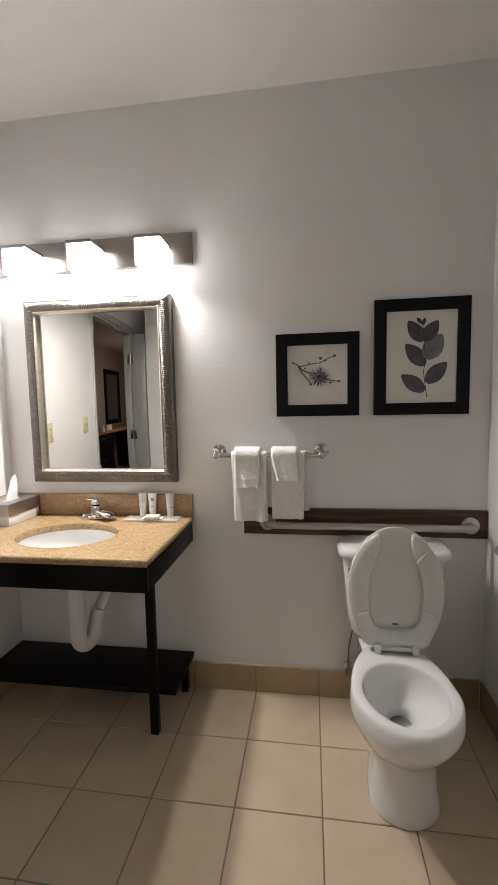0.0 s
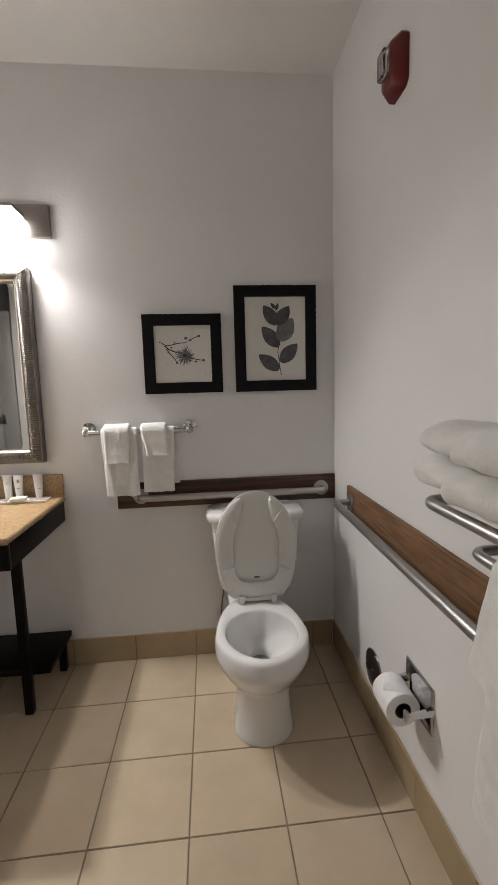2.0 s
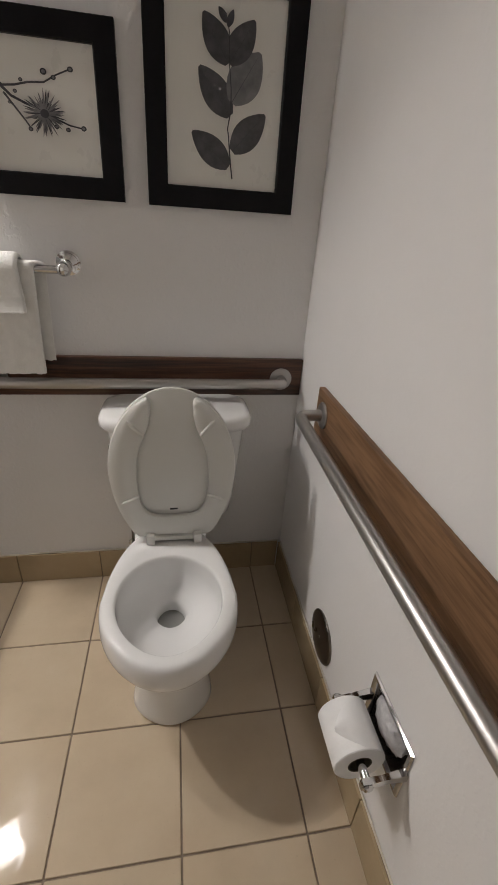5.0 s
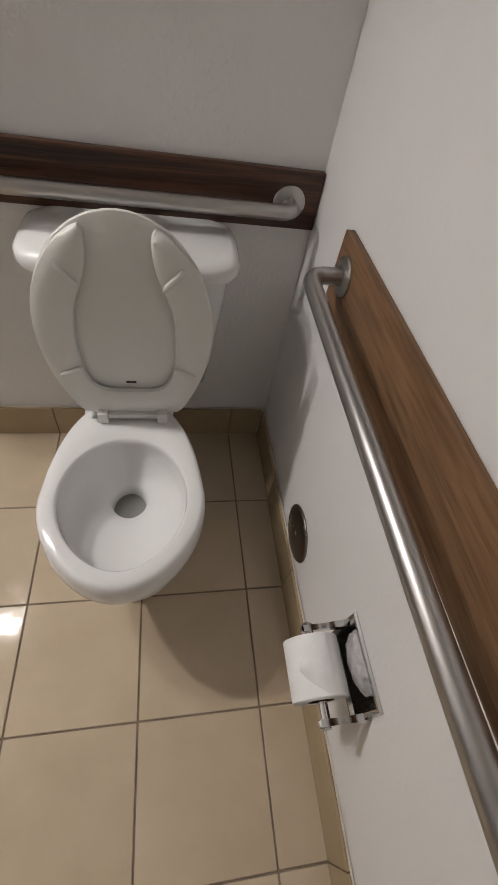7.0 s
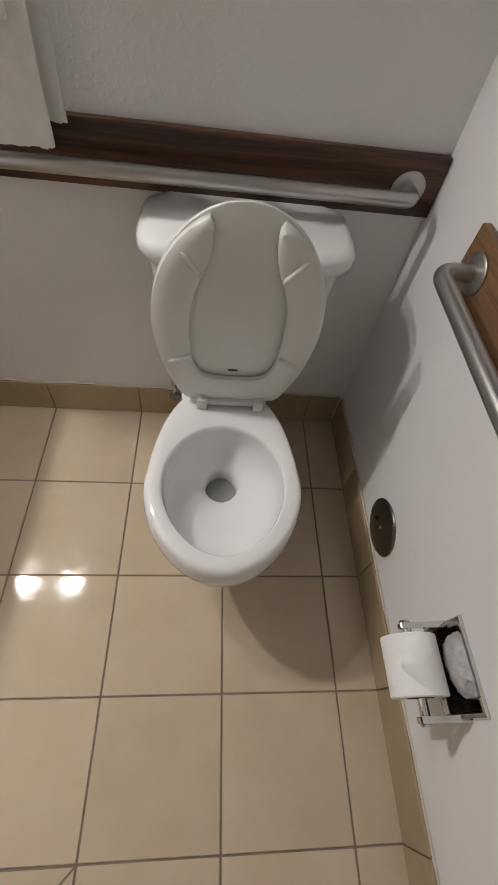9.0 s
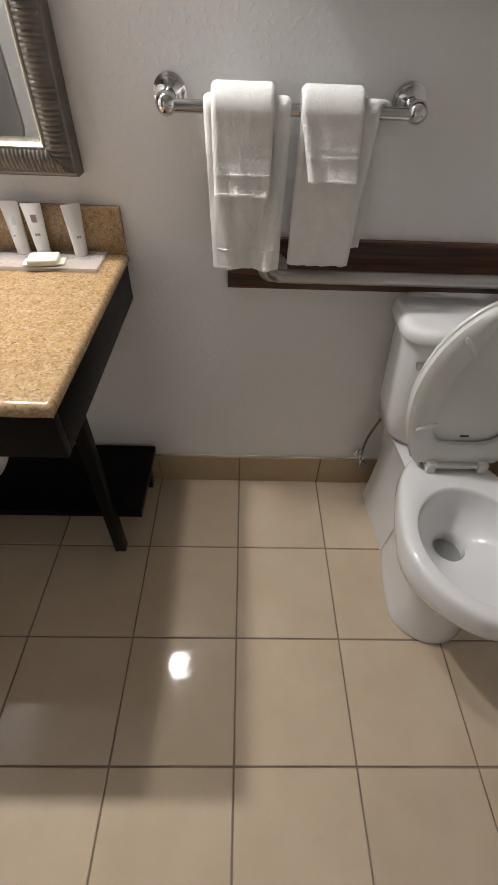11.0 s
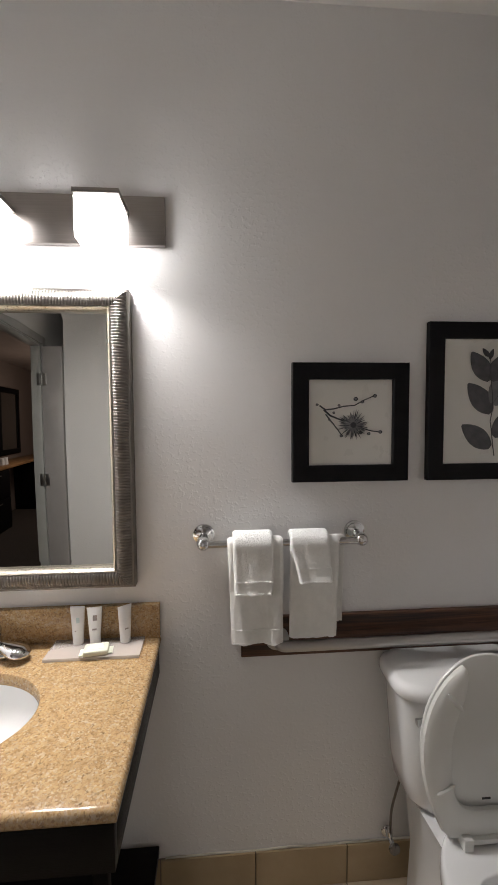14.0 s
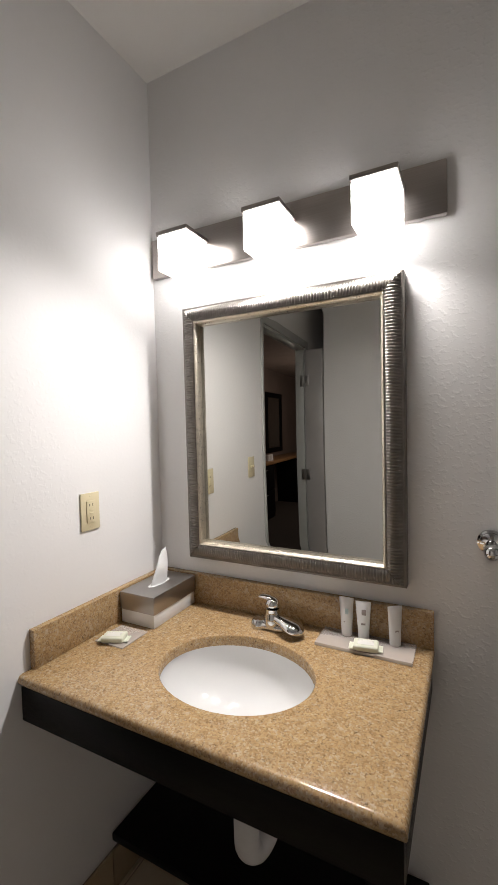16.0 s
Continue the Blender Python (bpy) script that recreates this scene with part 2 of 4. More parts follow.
M["mirror"] = mirror_material()
M["acrylic"] = surface("clear_acrylic", (0.66, 0.60, 0.56), (0.70, 0.64, 0.60), 12, (0.06, 0.12))
M["acrylic"].node_tree.nodes["Principled BSDF"].inputs["Alpha"].default_value = 0.4
M["lens"] = clear_material("clear_lens", (0.95, 0.95, 0.97), 0.05)
# opaque grey puts the shade of the bowl's throat into the water's colour
M["water"] = surface("shaded_bowl_water", (0.25, 0.25, 0.24), (0.30, 0.30, 0.29), 3, (0.03, 0.05))

# ---- mesh helpers ----
ORIGIN = {}


def thing(name, at, label, category, group="", kind=""):
    e = new(name)
    e.location = at
    e.empty_display_size = 0.05
    ORIGIN[e] = Vector(at)
    return tagged(e, label, category, group, kind)


def part(name, bm, material, parent=None, label="", category="", group="", kind="", at=None):
    """Links a bmesh, whose points are in world metres, as one object; under a parent it is a part."""
    me = bpy.data.meshes.new(name)
    origin = ORIGIN[parent] if parent else Vector(at if at else (0, 0, 0))
    bmesh.ops.translate(bm, verts=bm.verts, vec=-origin)
    bmesh.ops.remove_doubles(bm, verts=bm.verts, dist=1e-6)
    bmesh.ops.recalc_face_normals(bm, faces=bm.faces)
    for f in bm.faces:
        f.smooth = True
    for e in bm.edges:
        e.smooth = len(e.link_faces) == 2 and e.calc_face_angle(0) < 0.7
    bm.to_mesh(me)
    bm.free()
    me.materials.append(M[material] if isinstance(material, str) else material)
    ob = new(name, me)
    if parent:
        ob.parent = parent
    else:
        ob.location = origin
    ORIGIN[ob] = origin
    return tagged(ob, label, category, group, kind)


def box(x0, x1, y0, y1, z0, z1, b=0.0, seg=2, bm=None):
    bm = bm or bmesh.new()
    made = bmesh.ops.create_cube(bm, size=1.0)["verts"]
    for v in made:
        v.co = Vector((x0 if v.co.x < 0 else x1, y0 if v.co.y < 0 else y1, z0 if v.co.z < 0 else z1))
    if b:
        edges = list({e for v in made for e in v.link_edges})
        bmesh.ops.bevel(bm, geom=edges, offset=b, segments=seg, profile=0.5, affect="EDGES")
    return bm


def loft(rings, cap0=True, cap1=True, bm=None, closed=True):
    bm = bm or bmesh.new()
    rows = [[bm.verts.new(p) for p in r] for r in rings]
    n = len(rows[0])
    for a, b in zip(rows, rows[1:]):
        for i in range(n if closed else n - 1):
            j = (i + 1) % n
            bm.faces.new((a[i], a[j], b[j], b[i]))
    if cap0:
        bm.faces.new(list(reversed(rows[0])))
    if cap1:
        bm.faces.new(rows[-1])
    return bm


def rounded(points, radius, seg=6):
    """A line through the points with its corners rounded."""
    pts = [Vector(p) for p in points]
    out = [pts[0]]
    for a, b, c in zip(pts, pts[1:], pts[2:]):
        r = min(radius, (a - b).length * 0.49, (c - b).length * 0.49)
        p, q = b + (a - b).normalized() * r, b + (c - b).normalized() * r
        for k in range(seg + 1):
            t = k / seg
            out.append(p * (1 - t) ** 2 + b * 2 * t * (1 - t) + q * t * t)
    out.append(pts[-1])
    return out


def tube(points, r, n=16, bm=None, radii=None):
    pts = [Vector(p) for p in points]
    rings, side = [], None
    for i, p in enumerate(pts):
        d = (pts[min(i + 1, len(pts) - 1)] - pts[max(i - 1, 0)]).normalized()
        if side is None:
            side = d.orthogonal().normalized()
        side = (side - d * side.dot(d)).normalized()
        up = d.cross(side)
        rr = radii[i] if radii else r
        rings.append([p + (side * math.cos(2 * math.pi * k / n) + up * math.sin(2 * math.pi * k / n)) * rr for k in range(n)])
    return loft(rings, bm=bm)


def lathe(profile, centre, axis, n=32, bm=None):
    """profile: (radius, height along the axis) from end to end."""
    axis = Vector(axis).normalized()
    s = axis.orthogonal().normalized()
    u = axis.cross(s)
    c = Vector(centre)
    rings = [[c + axis * h + (s * math.cos(2 * math.pi * k / n) + u * math.sin(2 * math.pi * k / n)) * max(r, 1e-4) for k in range(n)] for r, h in profile]
    return loft(rings, bm=bm)


def slab(outline, lift, thick):
    """A plate from an outline of points, made thick along a vector."""
    v = Vector(lift).normalized() * thick
    return loft([[Vector(p) for p in outline], [Vector(p) + v for p in outline]])


# ---- the room's shell ----
def wall(name, x0, x1, y0, y1, z0, z1, material="wall"):
    return part(name, box(x0, x1, y0, y1, z0, z1), material, kind="structure")


wall("wall_north", L - 0.12, R + 0.12, W, W + 0.12, -0.05, CEIL + 0.1)
HY0, HY1, HZ0, HZ1 = -0.371, -0.225, 0.334, 0.463      # the hole for the paper holder


def wall_with_hole():
    bm = box(R, R + 0.12, REAR, HY0, -0.05, CEIL + 0.1)
    box(R, R + 0.12, HY1, W, -0.05, CEIL + 0.1, bm=bm)
    box(R, R + 0.12, HY0, HY1, -0.05, HZ0, bm=bm)
    box(R, R + 0.12, HY0, HY1, HZ1, CEIL + 0.1, bm=bm)
    box(R + 0.06, R + 0.12, HY0, HY1, HZ0, HZ1, bm=bm)
    return part("wall_east", bm, "wall_smooth", kind="structure")


wall_with_hole()
wall("wall_west_1", L - WT, L, DOOR0, W, -0.05, CEIL + 0.1, "wall_smooth")
wall("wall_west_2", L - WT, L, REAR, DOOR1, -0.05, CEIL + 0.1)
wall("wall_west_3", L - WT, L, DOOR1, DOOR0, DOOR_TOP, CEIL + 0.1)
wall("wall_south", L - 0.12, R + 0.12, REAR - 0.12, REAR, -0.05, CEIL + 0.1)
wall("partition", -1.40, -0.85, REAR, -1.165, -0.01, CEIL)
ceiling = part("ceiling", box(L, R, REAR, W, CEIL, CEIL + 0.1), "ceiling", kind="structure")
floor = part("floor", box(L - 0.12, R, REAR, W, -0.06, -0.004), "grout", kind="structure")


# ---- basin lamp ----
def vanity_lamp():
    lamp = thing("wall_lamp", (-1.05, W, 2.135), "brushed nickel wall lamp with three glowing square shades over the mirror", "lamp")
    part("backplate", box(-1.548, -0.562, W - 0.024, W - 0.001, 2.066, 2.207, 0.004), "nickel", lamp)
    for cx, share in ((-1.362, 0.02), (-1.044, 1.55), (-0.726, 0.72)):
        h = 0.058
        part("cap", box(cx - h - 0.003, cx + h + 0.003, W - 0.154, W - 0.026, 2.146, 2.160, 0.002), "nickel", lamp)
        part("knob", box(cx - 0.010, cx + 0.010, W - 0.075, W - 0.055, 2.161, 2.184, 0.002), "nickel", lamp)
        part("shade", box(cx - h, cx + h, W - 0.15, W - 0.03, 2.035, 2.145, 0.004), "shade", lamp)
        bulb = bpy.data.lights.new("bulb", "AREA")
        bulb.shape, bulb.size, bulb.size_y, bulb.energy, bulb.color = "RECTANGLE", 0.07, 0.07, BULB_POWER * share, (1.0, 0.955, 0.925)
        bulb.spread = radians(150)
        lo = new("bulb", bulb)
        lo.matrix_world = look((cx, W - 0.090, 2.033), (cx, W - 0.60, 1.0))


vanity_lamp()


# ---- mirror ----
def wall_mirror():
    x0, x1, z0, z1 = -1.409, -0.669, 1.052, 1.935
    fw = 0.064
    mir = thing("wall_mirror", ((x0 + x1) / 2, W, z0), "large wall mirror in a ribbed pewter frame over the basin", "mirror")
    y = W - 0.001
    gx0, gx1, gz0, gz1 = x0 + fw, x1 - fw, z0 + fw, z1 - fw
    bev = 0.022
    yg = W - 0.026
    outer = [(gx0 - 0.004, yg + 0.002, gz0 - 0.004), (gx1 + 0.004, yg + 0.002, gz0 - 0.004), (gx1 + 0.004, yg + 0.002, gz1 + 0.004), (gx0 - 0.004, yg + 0.002, gz1 + 0.004)]
    inner = [(gx0 + bev, yg, gz0 + bev), (gx1 - bev, yg, gz0 + bev), (gx1 - bev, yg, gz1 - bev), (gx0 + bev, yg, gz1 - bev)]
    back = [(p[0], y, p[2]) for p in outer]
    part("glass", loft([[Vector(p) for p in r] for r in (back, outer, inner)]), "mirror", mir, "bevelled mirror glass")

    def rail(a, b, inward, name):
        """One mitred rail from corner a to b in the wall's plane, with ribs across it."""
        a, b, inward = Vector((a[0], 0, a[1])), Vector((b[0], 0, b[1])), Vector((inward[0], 0, inward[1]))
        d = (b - a).normalized()
        length = (b - a).length
        prof = [(0.0, 0.0), (0.0, 0.036), (0.003, 0.041), (0.007, 0.041), (0.010, 0.045), (0.016, 0.052), (0.026, 0.057), (0.038, 0.058), (0.047, 0.055), (0.052, 0.050)]
        pitch = 0.0086
        ribs = int(length / pitch)
        rings = []
        steps = ribs * 6
        for i in range(steps + 1):
            s = i / steps
            dip = 0.0026 * (0.5 - 0.5 * math.cos(2 * math.pi * i / 6)) ** 1.5
            ring = []
            for off, up in prof:
                pos = min(max(s * length, off), length - off)
                depth = up - (dip if 0.009 < off < 0.051 else 0)
                ring.append(a + d * pos + inward * off + Vector((0, W - 0.001 - depth, 0)))
            ring.append(a + d * min(max(s * length, 0.052), length - 0.052) + inward * 0.052 + Vector((0, W - 0.001, 0)))
            rings.append(ring)
        r = part(name, loft(rings), "pewter", mir)
        bead = []
        for off, up in ((0.052, 0.001), (0.052, 0.050), (0.055, 0.053), (0.059, 0.050), (fw, 0.036), (fw, 0.001)):
            bead.append((off, up))
        rings = [[a + d * (off if e == 0 else length - off) + inward * off + Vector((0, W - 0.001 - up, 0)) for off, up in bead] for e in (0, 1)]
        part("bead", loft(rings), "silver_leaf", r, "thin silver inner bead")

    rail((x0, z0), (x0, z1), (1, 0), "frame_side")
    rail((x1, z1), (x1, z0), (-1, 0), "frame_side")
    rail((x0, z1), (x1, z1), (0, -1), "frame_rail")
    rail((x1, z0), (x0, z0), (0, 1), "frame_rail")


wall_mirror()


# ---- basin ----
def worktop():
    top = thing("worktop", (-1.08, 0.32, CT), "speckled golden granite worktop with rounded edges on the black vanity", "countertop")
    cx, cy, a, b = -1.062, 0.290, 0.212, 0.168
    n = 72
    x0, x1, y0, y1 = L + 0.002, -0.600, 0.020, W - 0.002

    def rect(inset, z):
        ring = []
        X1, Y0 = x1 - inset, y0 + inset
        for k in range(n):
            t = 2 * math.pi * k / n
            dx, dy = math.cos(t), math.sin(t)
            s = min(((X1 - cx) / dx if dx > 1e-9 else 1e9), ((x0 - cx) / dx if dx < -1e-9 else 1e9), ((y1 - cy) / dy if dy > 1e-9 else 1e9), ((Y0 - cy) / dy if dy < -1e-9 else 1e9))
            ring.append([cx + dx * s, cy + dy * s, z])
        for X, Y in ((X1, y1), (x0, y1), (x0, Y0), (X1, Y0)):
            k = min(range(n), key=lambda i: (ring[i][0] - X) ** 2 + (ring[i][1] - Y) ** 2)
            ring[k] = [X, Y, z]
        return [Vector(p) for p in ring]

    def oval(k, z):
        return [Vector((cx + (a + k) * math.cos(2 * math.pi * i / n), cy + (b + k) * math.sin(2 * math.pi * i / n), z)) for i in range(n)]

    t = 0.030
    prof = [(0.013, 0.0), (0.007, 0.0016), (0.003, 0.0055), (0.0, 0.013), (0.0, 0.018), (0.003, 0.0245), (0.007, 0.0285), (0.013, t)]
    rings = [oval(0, CT - t), oval(0, CT - 0.004), oval(0.003, CT)] + [rect(i, CT - z) for i, z in prof] + [oval(0, CT - t)]
    part("slab", loft(rings, False, False), "granite", top, "speckled golden granite slab")
    part("splashback", box(L + 0.002, -0.601, W - 0.022, W - 0.001, CT + 0.0005, CT + 0.108, 0.002), "granite", top)
    part("side_splash", box(L + 0.001, L + 0.021, 0.058, W - 0.023, CT + 0.0005, CT + 0.108, 0.002), "granite", top)
    basin = thing("basin", (cx, cy, CT - t - 0.15), "white oval porcelain undermount basin set in the granite worktop", "sink")
    rings = [oval(0.02, CT - t - 0.0005), oval(0.004, CT - t - 0.0005)]
    depth = 0.15
    for s in (0.06, 0.15, 0.3, 0.45, 0.6, 0.72, 0.82, 0.9, 0.96, 1.0):
        k = (1 - s ** 2.6) ** (1 / 2.2) if s < 1 else 0.09
        rings.append([Vector((cx + (a + 0.004) * max(k, 0.09) * math.cos(2 * math.pi * i / n), cy + (b + 0.004) * max(k, 0.11) * math.sin(2 * math.pi * i / n), CT - t - depth * s)) for i in range(n)])
    part("bowl", loft(rings, False, True), "porcelain", basin)
    part("drain", lathe([(0.0, 0.0), (0.019, 0.0), (0.021, 0.002), (0.017, 0.004), (0.0, 0.005)], (cx, cy, CT - t - depth + 0.001), (0, 0, 1), 24), "chrome", basin)


worktop()


def vanity():
    v = thing("vanity", (-1.08, 0.32, 0), "black wooden vanity stand with a low shelf under the granite worktop", "vanity")
    zt, zb = CT - 0.031, 0.757
    part("front_apron", box(L + 0.003, -0.607, 0.028, 0.048, zb, zt, 0.001), "espresso", v)
    part("side_apron", box(-0.627, -0.607, 0.050, W - 0.003, zb, zt, 0.001), "espresso", v)
    for x in (-0.705,):
        part("leg", box(x - 0.022, x + 0.013, 0.284, 0.316, 0.0, zb + 0.008, 0.0015), "espresso", v)
        part("foot", box(x + (0.030 if x > -1 else -0.018), x + (0.062 if x > -1 else 0.018), 0.565, 0.600, 0.0, 0.166, 0.0015), "espresso", v)
    part("shelf", box(L + 0.006, -0.617, 0.3125, W - 0.016, 0.166, 0.192, 0.002), "espresso", v)


vanity()


# ---- toilet ----
def egg(cx, yc, front, back, w, z, n=56, tail=2.0, wb=1.0, dy=0.0):
    """A ring seen from above: an ellipse to the front of yc and a squarer one behind it."""
    ring = []
    for k in range(n):
        t = 2 * math.pi * k / n
        c, s = math.cos(t), math.sin(t)
        if s < 0:
            ring.append(Vector((cx + w * c * (1 - 0.10 * s * s), yc + front * s + dy, z)))
        else:
            e = 2 / tail
            x = math.copysign(abs(c) ** e, c)
            y = abs(s) ** e
            ring.append(Vector((cx + w * x * (1 - (1 - wb) * y ** 1.2), yc + back * y + dy, z)))
    return ring


def toilet():
    cx = 0.286
    t = thing("toilet", (cx, 0.2, 0), "white porcelain toilet with its lid and seat raised against tank", "toilet")
    yc = 0.09
    outer = [(0.0, 0.118, 0.100, 0.30, 2.6, 0.9), (0.010, 0.121, 0.104, 0.30, 2.6, 0.9), (0.03, 0.117, 0.100, 0.30, 2.6, 0.9), (0.10, 0.108, 0.092, 0.29, 2.6, 0.9), (0.17, 0.106, 0.090, 0.28, 2.6, 0.9),
             (0.205, 0.112, 0.098, 0.28, 2.6, 0.9), (0.22, 0.118, 0.108, 0.28, 2.6, 0.88), (0.245, 0.136, 0.134, 0.28, 2.6, 0.84), (0.275, 0.155, 0.163, 0.285, 2.6, 0.78), (0.305, 0.170, 0.188, 0.29, 2.6, 0.72),
             (0.330, 0.180, 0.207, 0.295, 2.7, 0.68), (0.348, 0.185, 0.218, 0.30, 2.8, 0.68), (0.358, 0.1865, 0.2215, 0.30, 3, 0.72), (0.376, 0.187, 0.2215, 0.30, 3, 0.78), (0.400, 0.185, 0.2165, 0.298, 3, 0.78), (0.411, 0.183, 0.2125, 0.296, 3, 0.78), (0.417, 0.179, 0.2075, 0.292, 3, 0.78), (0.420, 0.173, 0.201, 0.288, 3, 0.78)]
    rings = [egg(cx, yc, f, b, w, z, tail=tl, wb=wb) for z, w, f, b, tl, wb in outer]
    inner = [(0.420, 0.148, 0.178, 0.165, 0), (0.418, 0.145, 0.175, 0.162, 0), (0.415, 0.1435, 0.173, 0.160, 0), (0.409, 0.142, 0.172, 0.158, 0), (0.400, 0.143, 0.174, 0.159, 0), (0.385, 0.140, 0.170, 0.157, 0), (0.365, 0.138, 0.168, 0.155, 0.002), (0.345, 0.128, 0.156, 0.143, 0.010), (0.325, 0.110, 0.134, 0.124, 0.022),
             (0.310, 0.090, 0.108, 0.102, 0.036), (0.298, 0.070, 0.082, 0.080, 0.050), (0.285, 0.054, 0.056, 0.060, 0.056), (0.273, 0.043, 0.040, 0.050, 0.060), (0.250, 0.042, 0.039, 0.049, 0.060), (0.23, 0.040, 0.037, 0.047, 0.060)]
    rings += [egg(cx, yc, f, b, w, z, dy=dy) for z, w, f, b, dy in inner]
    part("bowl", loft(rings, True, True), "porcelain", t)
    part("water", loft([egg(cx, yc, 0.0375, 0.0475, 0.0405, 0.244, dy=0.060), egg(cx, yc, 0.038, 0.048, 0.041, 0.246, dy=0.060)]), "water", t, "water at the bottom of the bowl, grey for the throat's shade")
    part("pedestal", loft([[Vector((cx + sx, y, z)) for sx, y in ((-w, 0.30), (w, 0.30), (w * 1.15, 0.55), (-w * 1.15, 0.55))] for z, w in ((0.0, 0.095), (0.2, 0.085), (0.36, 0.10), (0.40, 0.11))]), "porcelain", t)
    tcx = 0.313

    def tank_ring(z, w, y0, y1, k=5, n=48):
        out = []
        yc2, hy = (y0 + y1) / 2, (y1 - y0) / 2
        for i in range(n):
            a = 2 * math.pi * i / n
            c, s = math.cos(a), math.sin(a)
            bow = 0.02 * (1 - abs(c) ** 2) if s < 0 else 0
            out.append(Vector((tcx + w * math.copysign(abs(c) ** (2 / k), c), yc2 + hy * math.copysign(abs(s) ** (2 / k), s) - bow, z)))
        return out

    rings = [tank_ring(z, w, y0, 0.606) for z, w, y0 in ((0.395, 0.13, 0.46), (0.402, 0.155, 0.445), (0.43, 0.178, 0.435), (0.50, 0.190, 0.428), (0.62, 0.200, 0.420), (0.762, 0.212, 0.414))]
    tank = part("tank", loft(rings), "porcelain", t)
    rings = [tank_ring(z, w, y0, 0.610) for z, w, y0 in ((0.763, 0.214, 0.412), (0.765, 0.228, 0.404), (0.775, 0.232, 0.400), (0.793, 0.231, 0.401), (0.803, 0.224, 0.408), (0.807, 0.210, 0.420))]
    part("tank_lid", loft(rings), "porcelain", t)
    lev = lathe([(0, 0), (0.011, 0), (0.013, 0.006), (0.009, 0.014), (0, 0.015)], (0.160, 0.405, 0.733), (0, -1, 0), 20)
    tube([(0.162, 0.395, 0.733), (0.154, 0.384, 0.731), (0.138, 0.380, 0.727), (0.118, 0.380, 0.724)], 0.005, 12, lev, radii=[0.010, 0.010, 0.009, 0.011])
    part("flush_lever", lev, "chrome", t)

    # raised seat and lid, leaning back a little
    hx = 0.299
    hinge = Vector((hx, 0.352, 0.426))
    lean = radians(2.5)
    up, out = Vector((0, math.sin(lean), math.cos(lean))), Vector((0, -math.cos(lean), math.sin(lean)))

    def plate(outline, d0, d1, rim=0.006):
        """Points (sideways, up) to a plate between two distances in front of the lid's plane."""
        c = (0.0, 0.24)

        def at(k, d):
            return [hinge + Vector((1, 0, 0)) * (c[0] + (x - c[0]) * k) + up * (c[1] + (h - c[1]) * k) + out * d for x, h in outline]
        return [at(1 - rim / 0.2, d0), at(1 - rim / 0.7, d0 + (d1 - d0) * 0.15), at(1, d0 + (d1 - d0) * 0.5), at(1 - rim / 0.7, d1 - (d1 - d0) * 0.15), at(1 - rim / 0.2, d1)]

    def low(t):
        """The tapering half by the hinge: (share of the width, share of the height) for t from the widest point to the middle of the foot."""
        if t < 0.75:
            y = t / 0.75
            return 1 - 0.36 * y * y, 0.99 * y
        q = (t - 0.75) / 0.25
        return 0.64 * (1 - q) * (0.97 if q < 0.2 else 1), 0.99 + 0.01 * min(q * 4, 1)

    def lid_outline(w, h0, h1, n=56):
        out2 = []
        for k in range(n):
            a = 2 * math.pi * k / n
            c, s = math.cos(a), math.sin(a)
            mid = h0 + (h1 - h0) * 0.50
            if s > 0:
                out2.append((w * c, mid + (h1 - mid) * s))
            else:
                x, y = low(math.degrees(math.asin(min(-s, 1))) / 90)
                out2.append((w * math.copysign(x, c), mid - (mid - h0) * y))
        return out2

    part("lid", loft(plate(lid_outline(0.183, 0.002, 0.494), 0.0, 0.012)), "seat", t)

    def spline(pts, s):
        """A smooth line through the points, from s = 0 to 1."""
        f = min(max(s, 0), 0.9999) * (len(pts) - 1)
        k = int(f)
        f -= k
        p = [Vector(pts[min(max(k + q, 0), len(pts) - 1)]) for q in (-1, 0, 1, 2)]
        return 0.5 * (2 * p[1] + (p[2] - p[0]) * f + (2 * p[0] - 5 * p[1] + 4 * p[2] - p[3]) * f * f + (3 * p[1] - p[0] - 3 * p[2] + p[3]) * f ** 3)

    def arm(sign):
        """One half of the seat, from the hinge bar round to its open end."""
        n = 36
        inside = [(0.0, 0.084), (0.045, 0.085), (0.078, 0.098), (0.097, 0.135), (0.104, 0.19), (0.104, 0.245), (0.098, 0.295), (0.084, 0.34), (0.068, 0.378), (0.060, 0.415), (0.058, 0.456)]
        rings = []
        for k in range(n + 1):
            s = k / n
            a = radians(-90 + 158 * s)
            c, sn = math.cos(a), math.sin(a)
            mid = 0.245
            if sn > 0:
                o = Vector((0.185 * c, mid + 0.243 * sn))
            else:
                x, y = low(math.degrees(math.asin(min(-sn, 1))) / 90)
                o = Vector((0.185 * x, mid - 0.235 * y))
            i = spline(inside, s)
            if s > 0.965:
                q = (s - 0.965) / 0.035
                m2 = (o + i) / 2
                shrink = 1 - 0.35 * q ** 3
                o, i = m2 + (o - m2) * shrink, m2 + (i - m2) * shrink
            thin = 1 if s < 0.99 else 0.75
            ring = []
            for w, d in ((0.0, 0.018), (0.04, 0.014), (0.5, 0.013), (0.96, 0.014), (1.0, 0.018), (0.97, 0.028), (0.82, 0.034), (0.5, 0.036), (0.18, 0.034), (0.03, 0.028)):
                p = i + (o - i) * w
                ring.append(hinge + Vector((sign * p.x, 0, 0)) + up * p.y + out * d * thin)
            rings.append(ring)
        return rings

    bm = loft(arm(1))
    loft(arm(-1), bm=bm)
    seat = part("seat", bm, "seat", t)
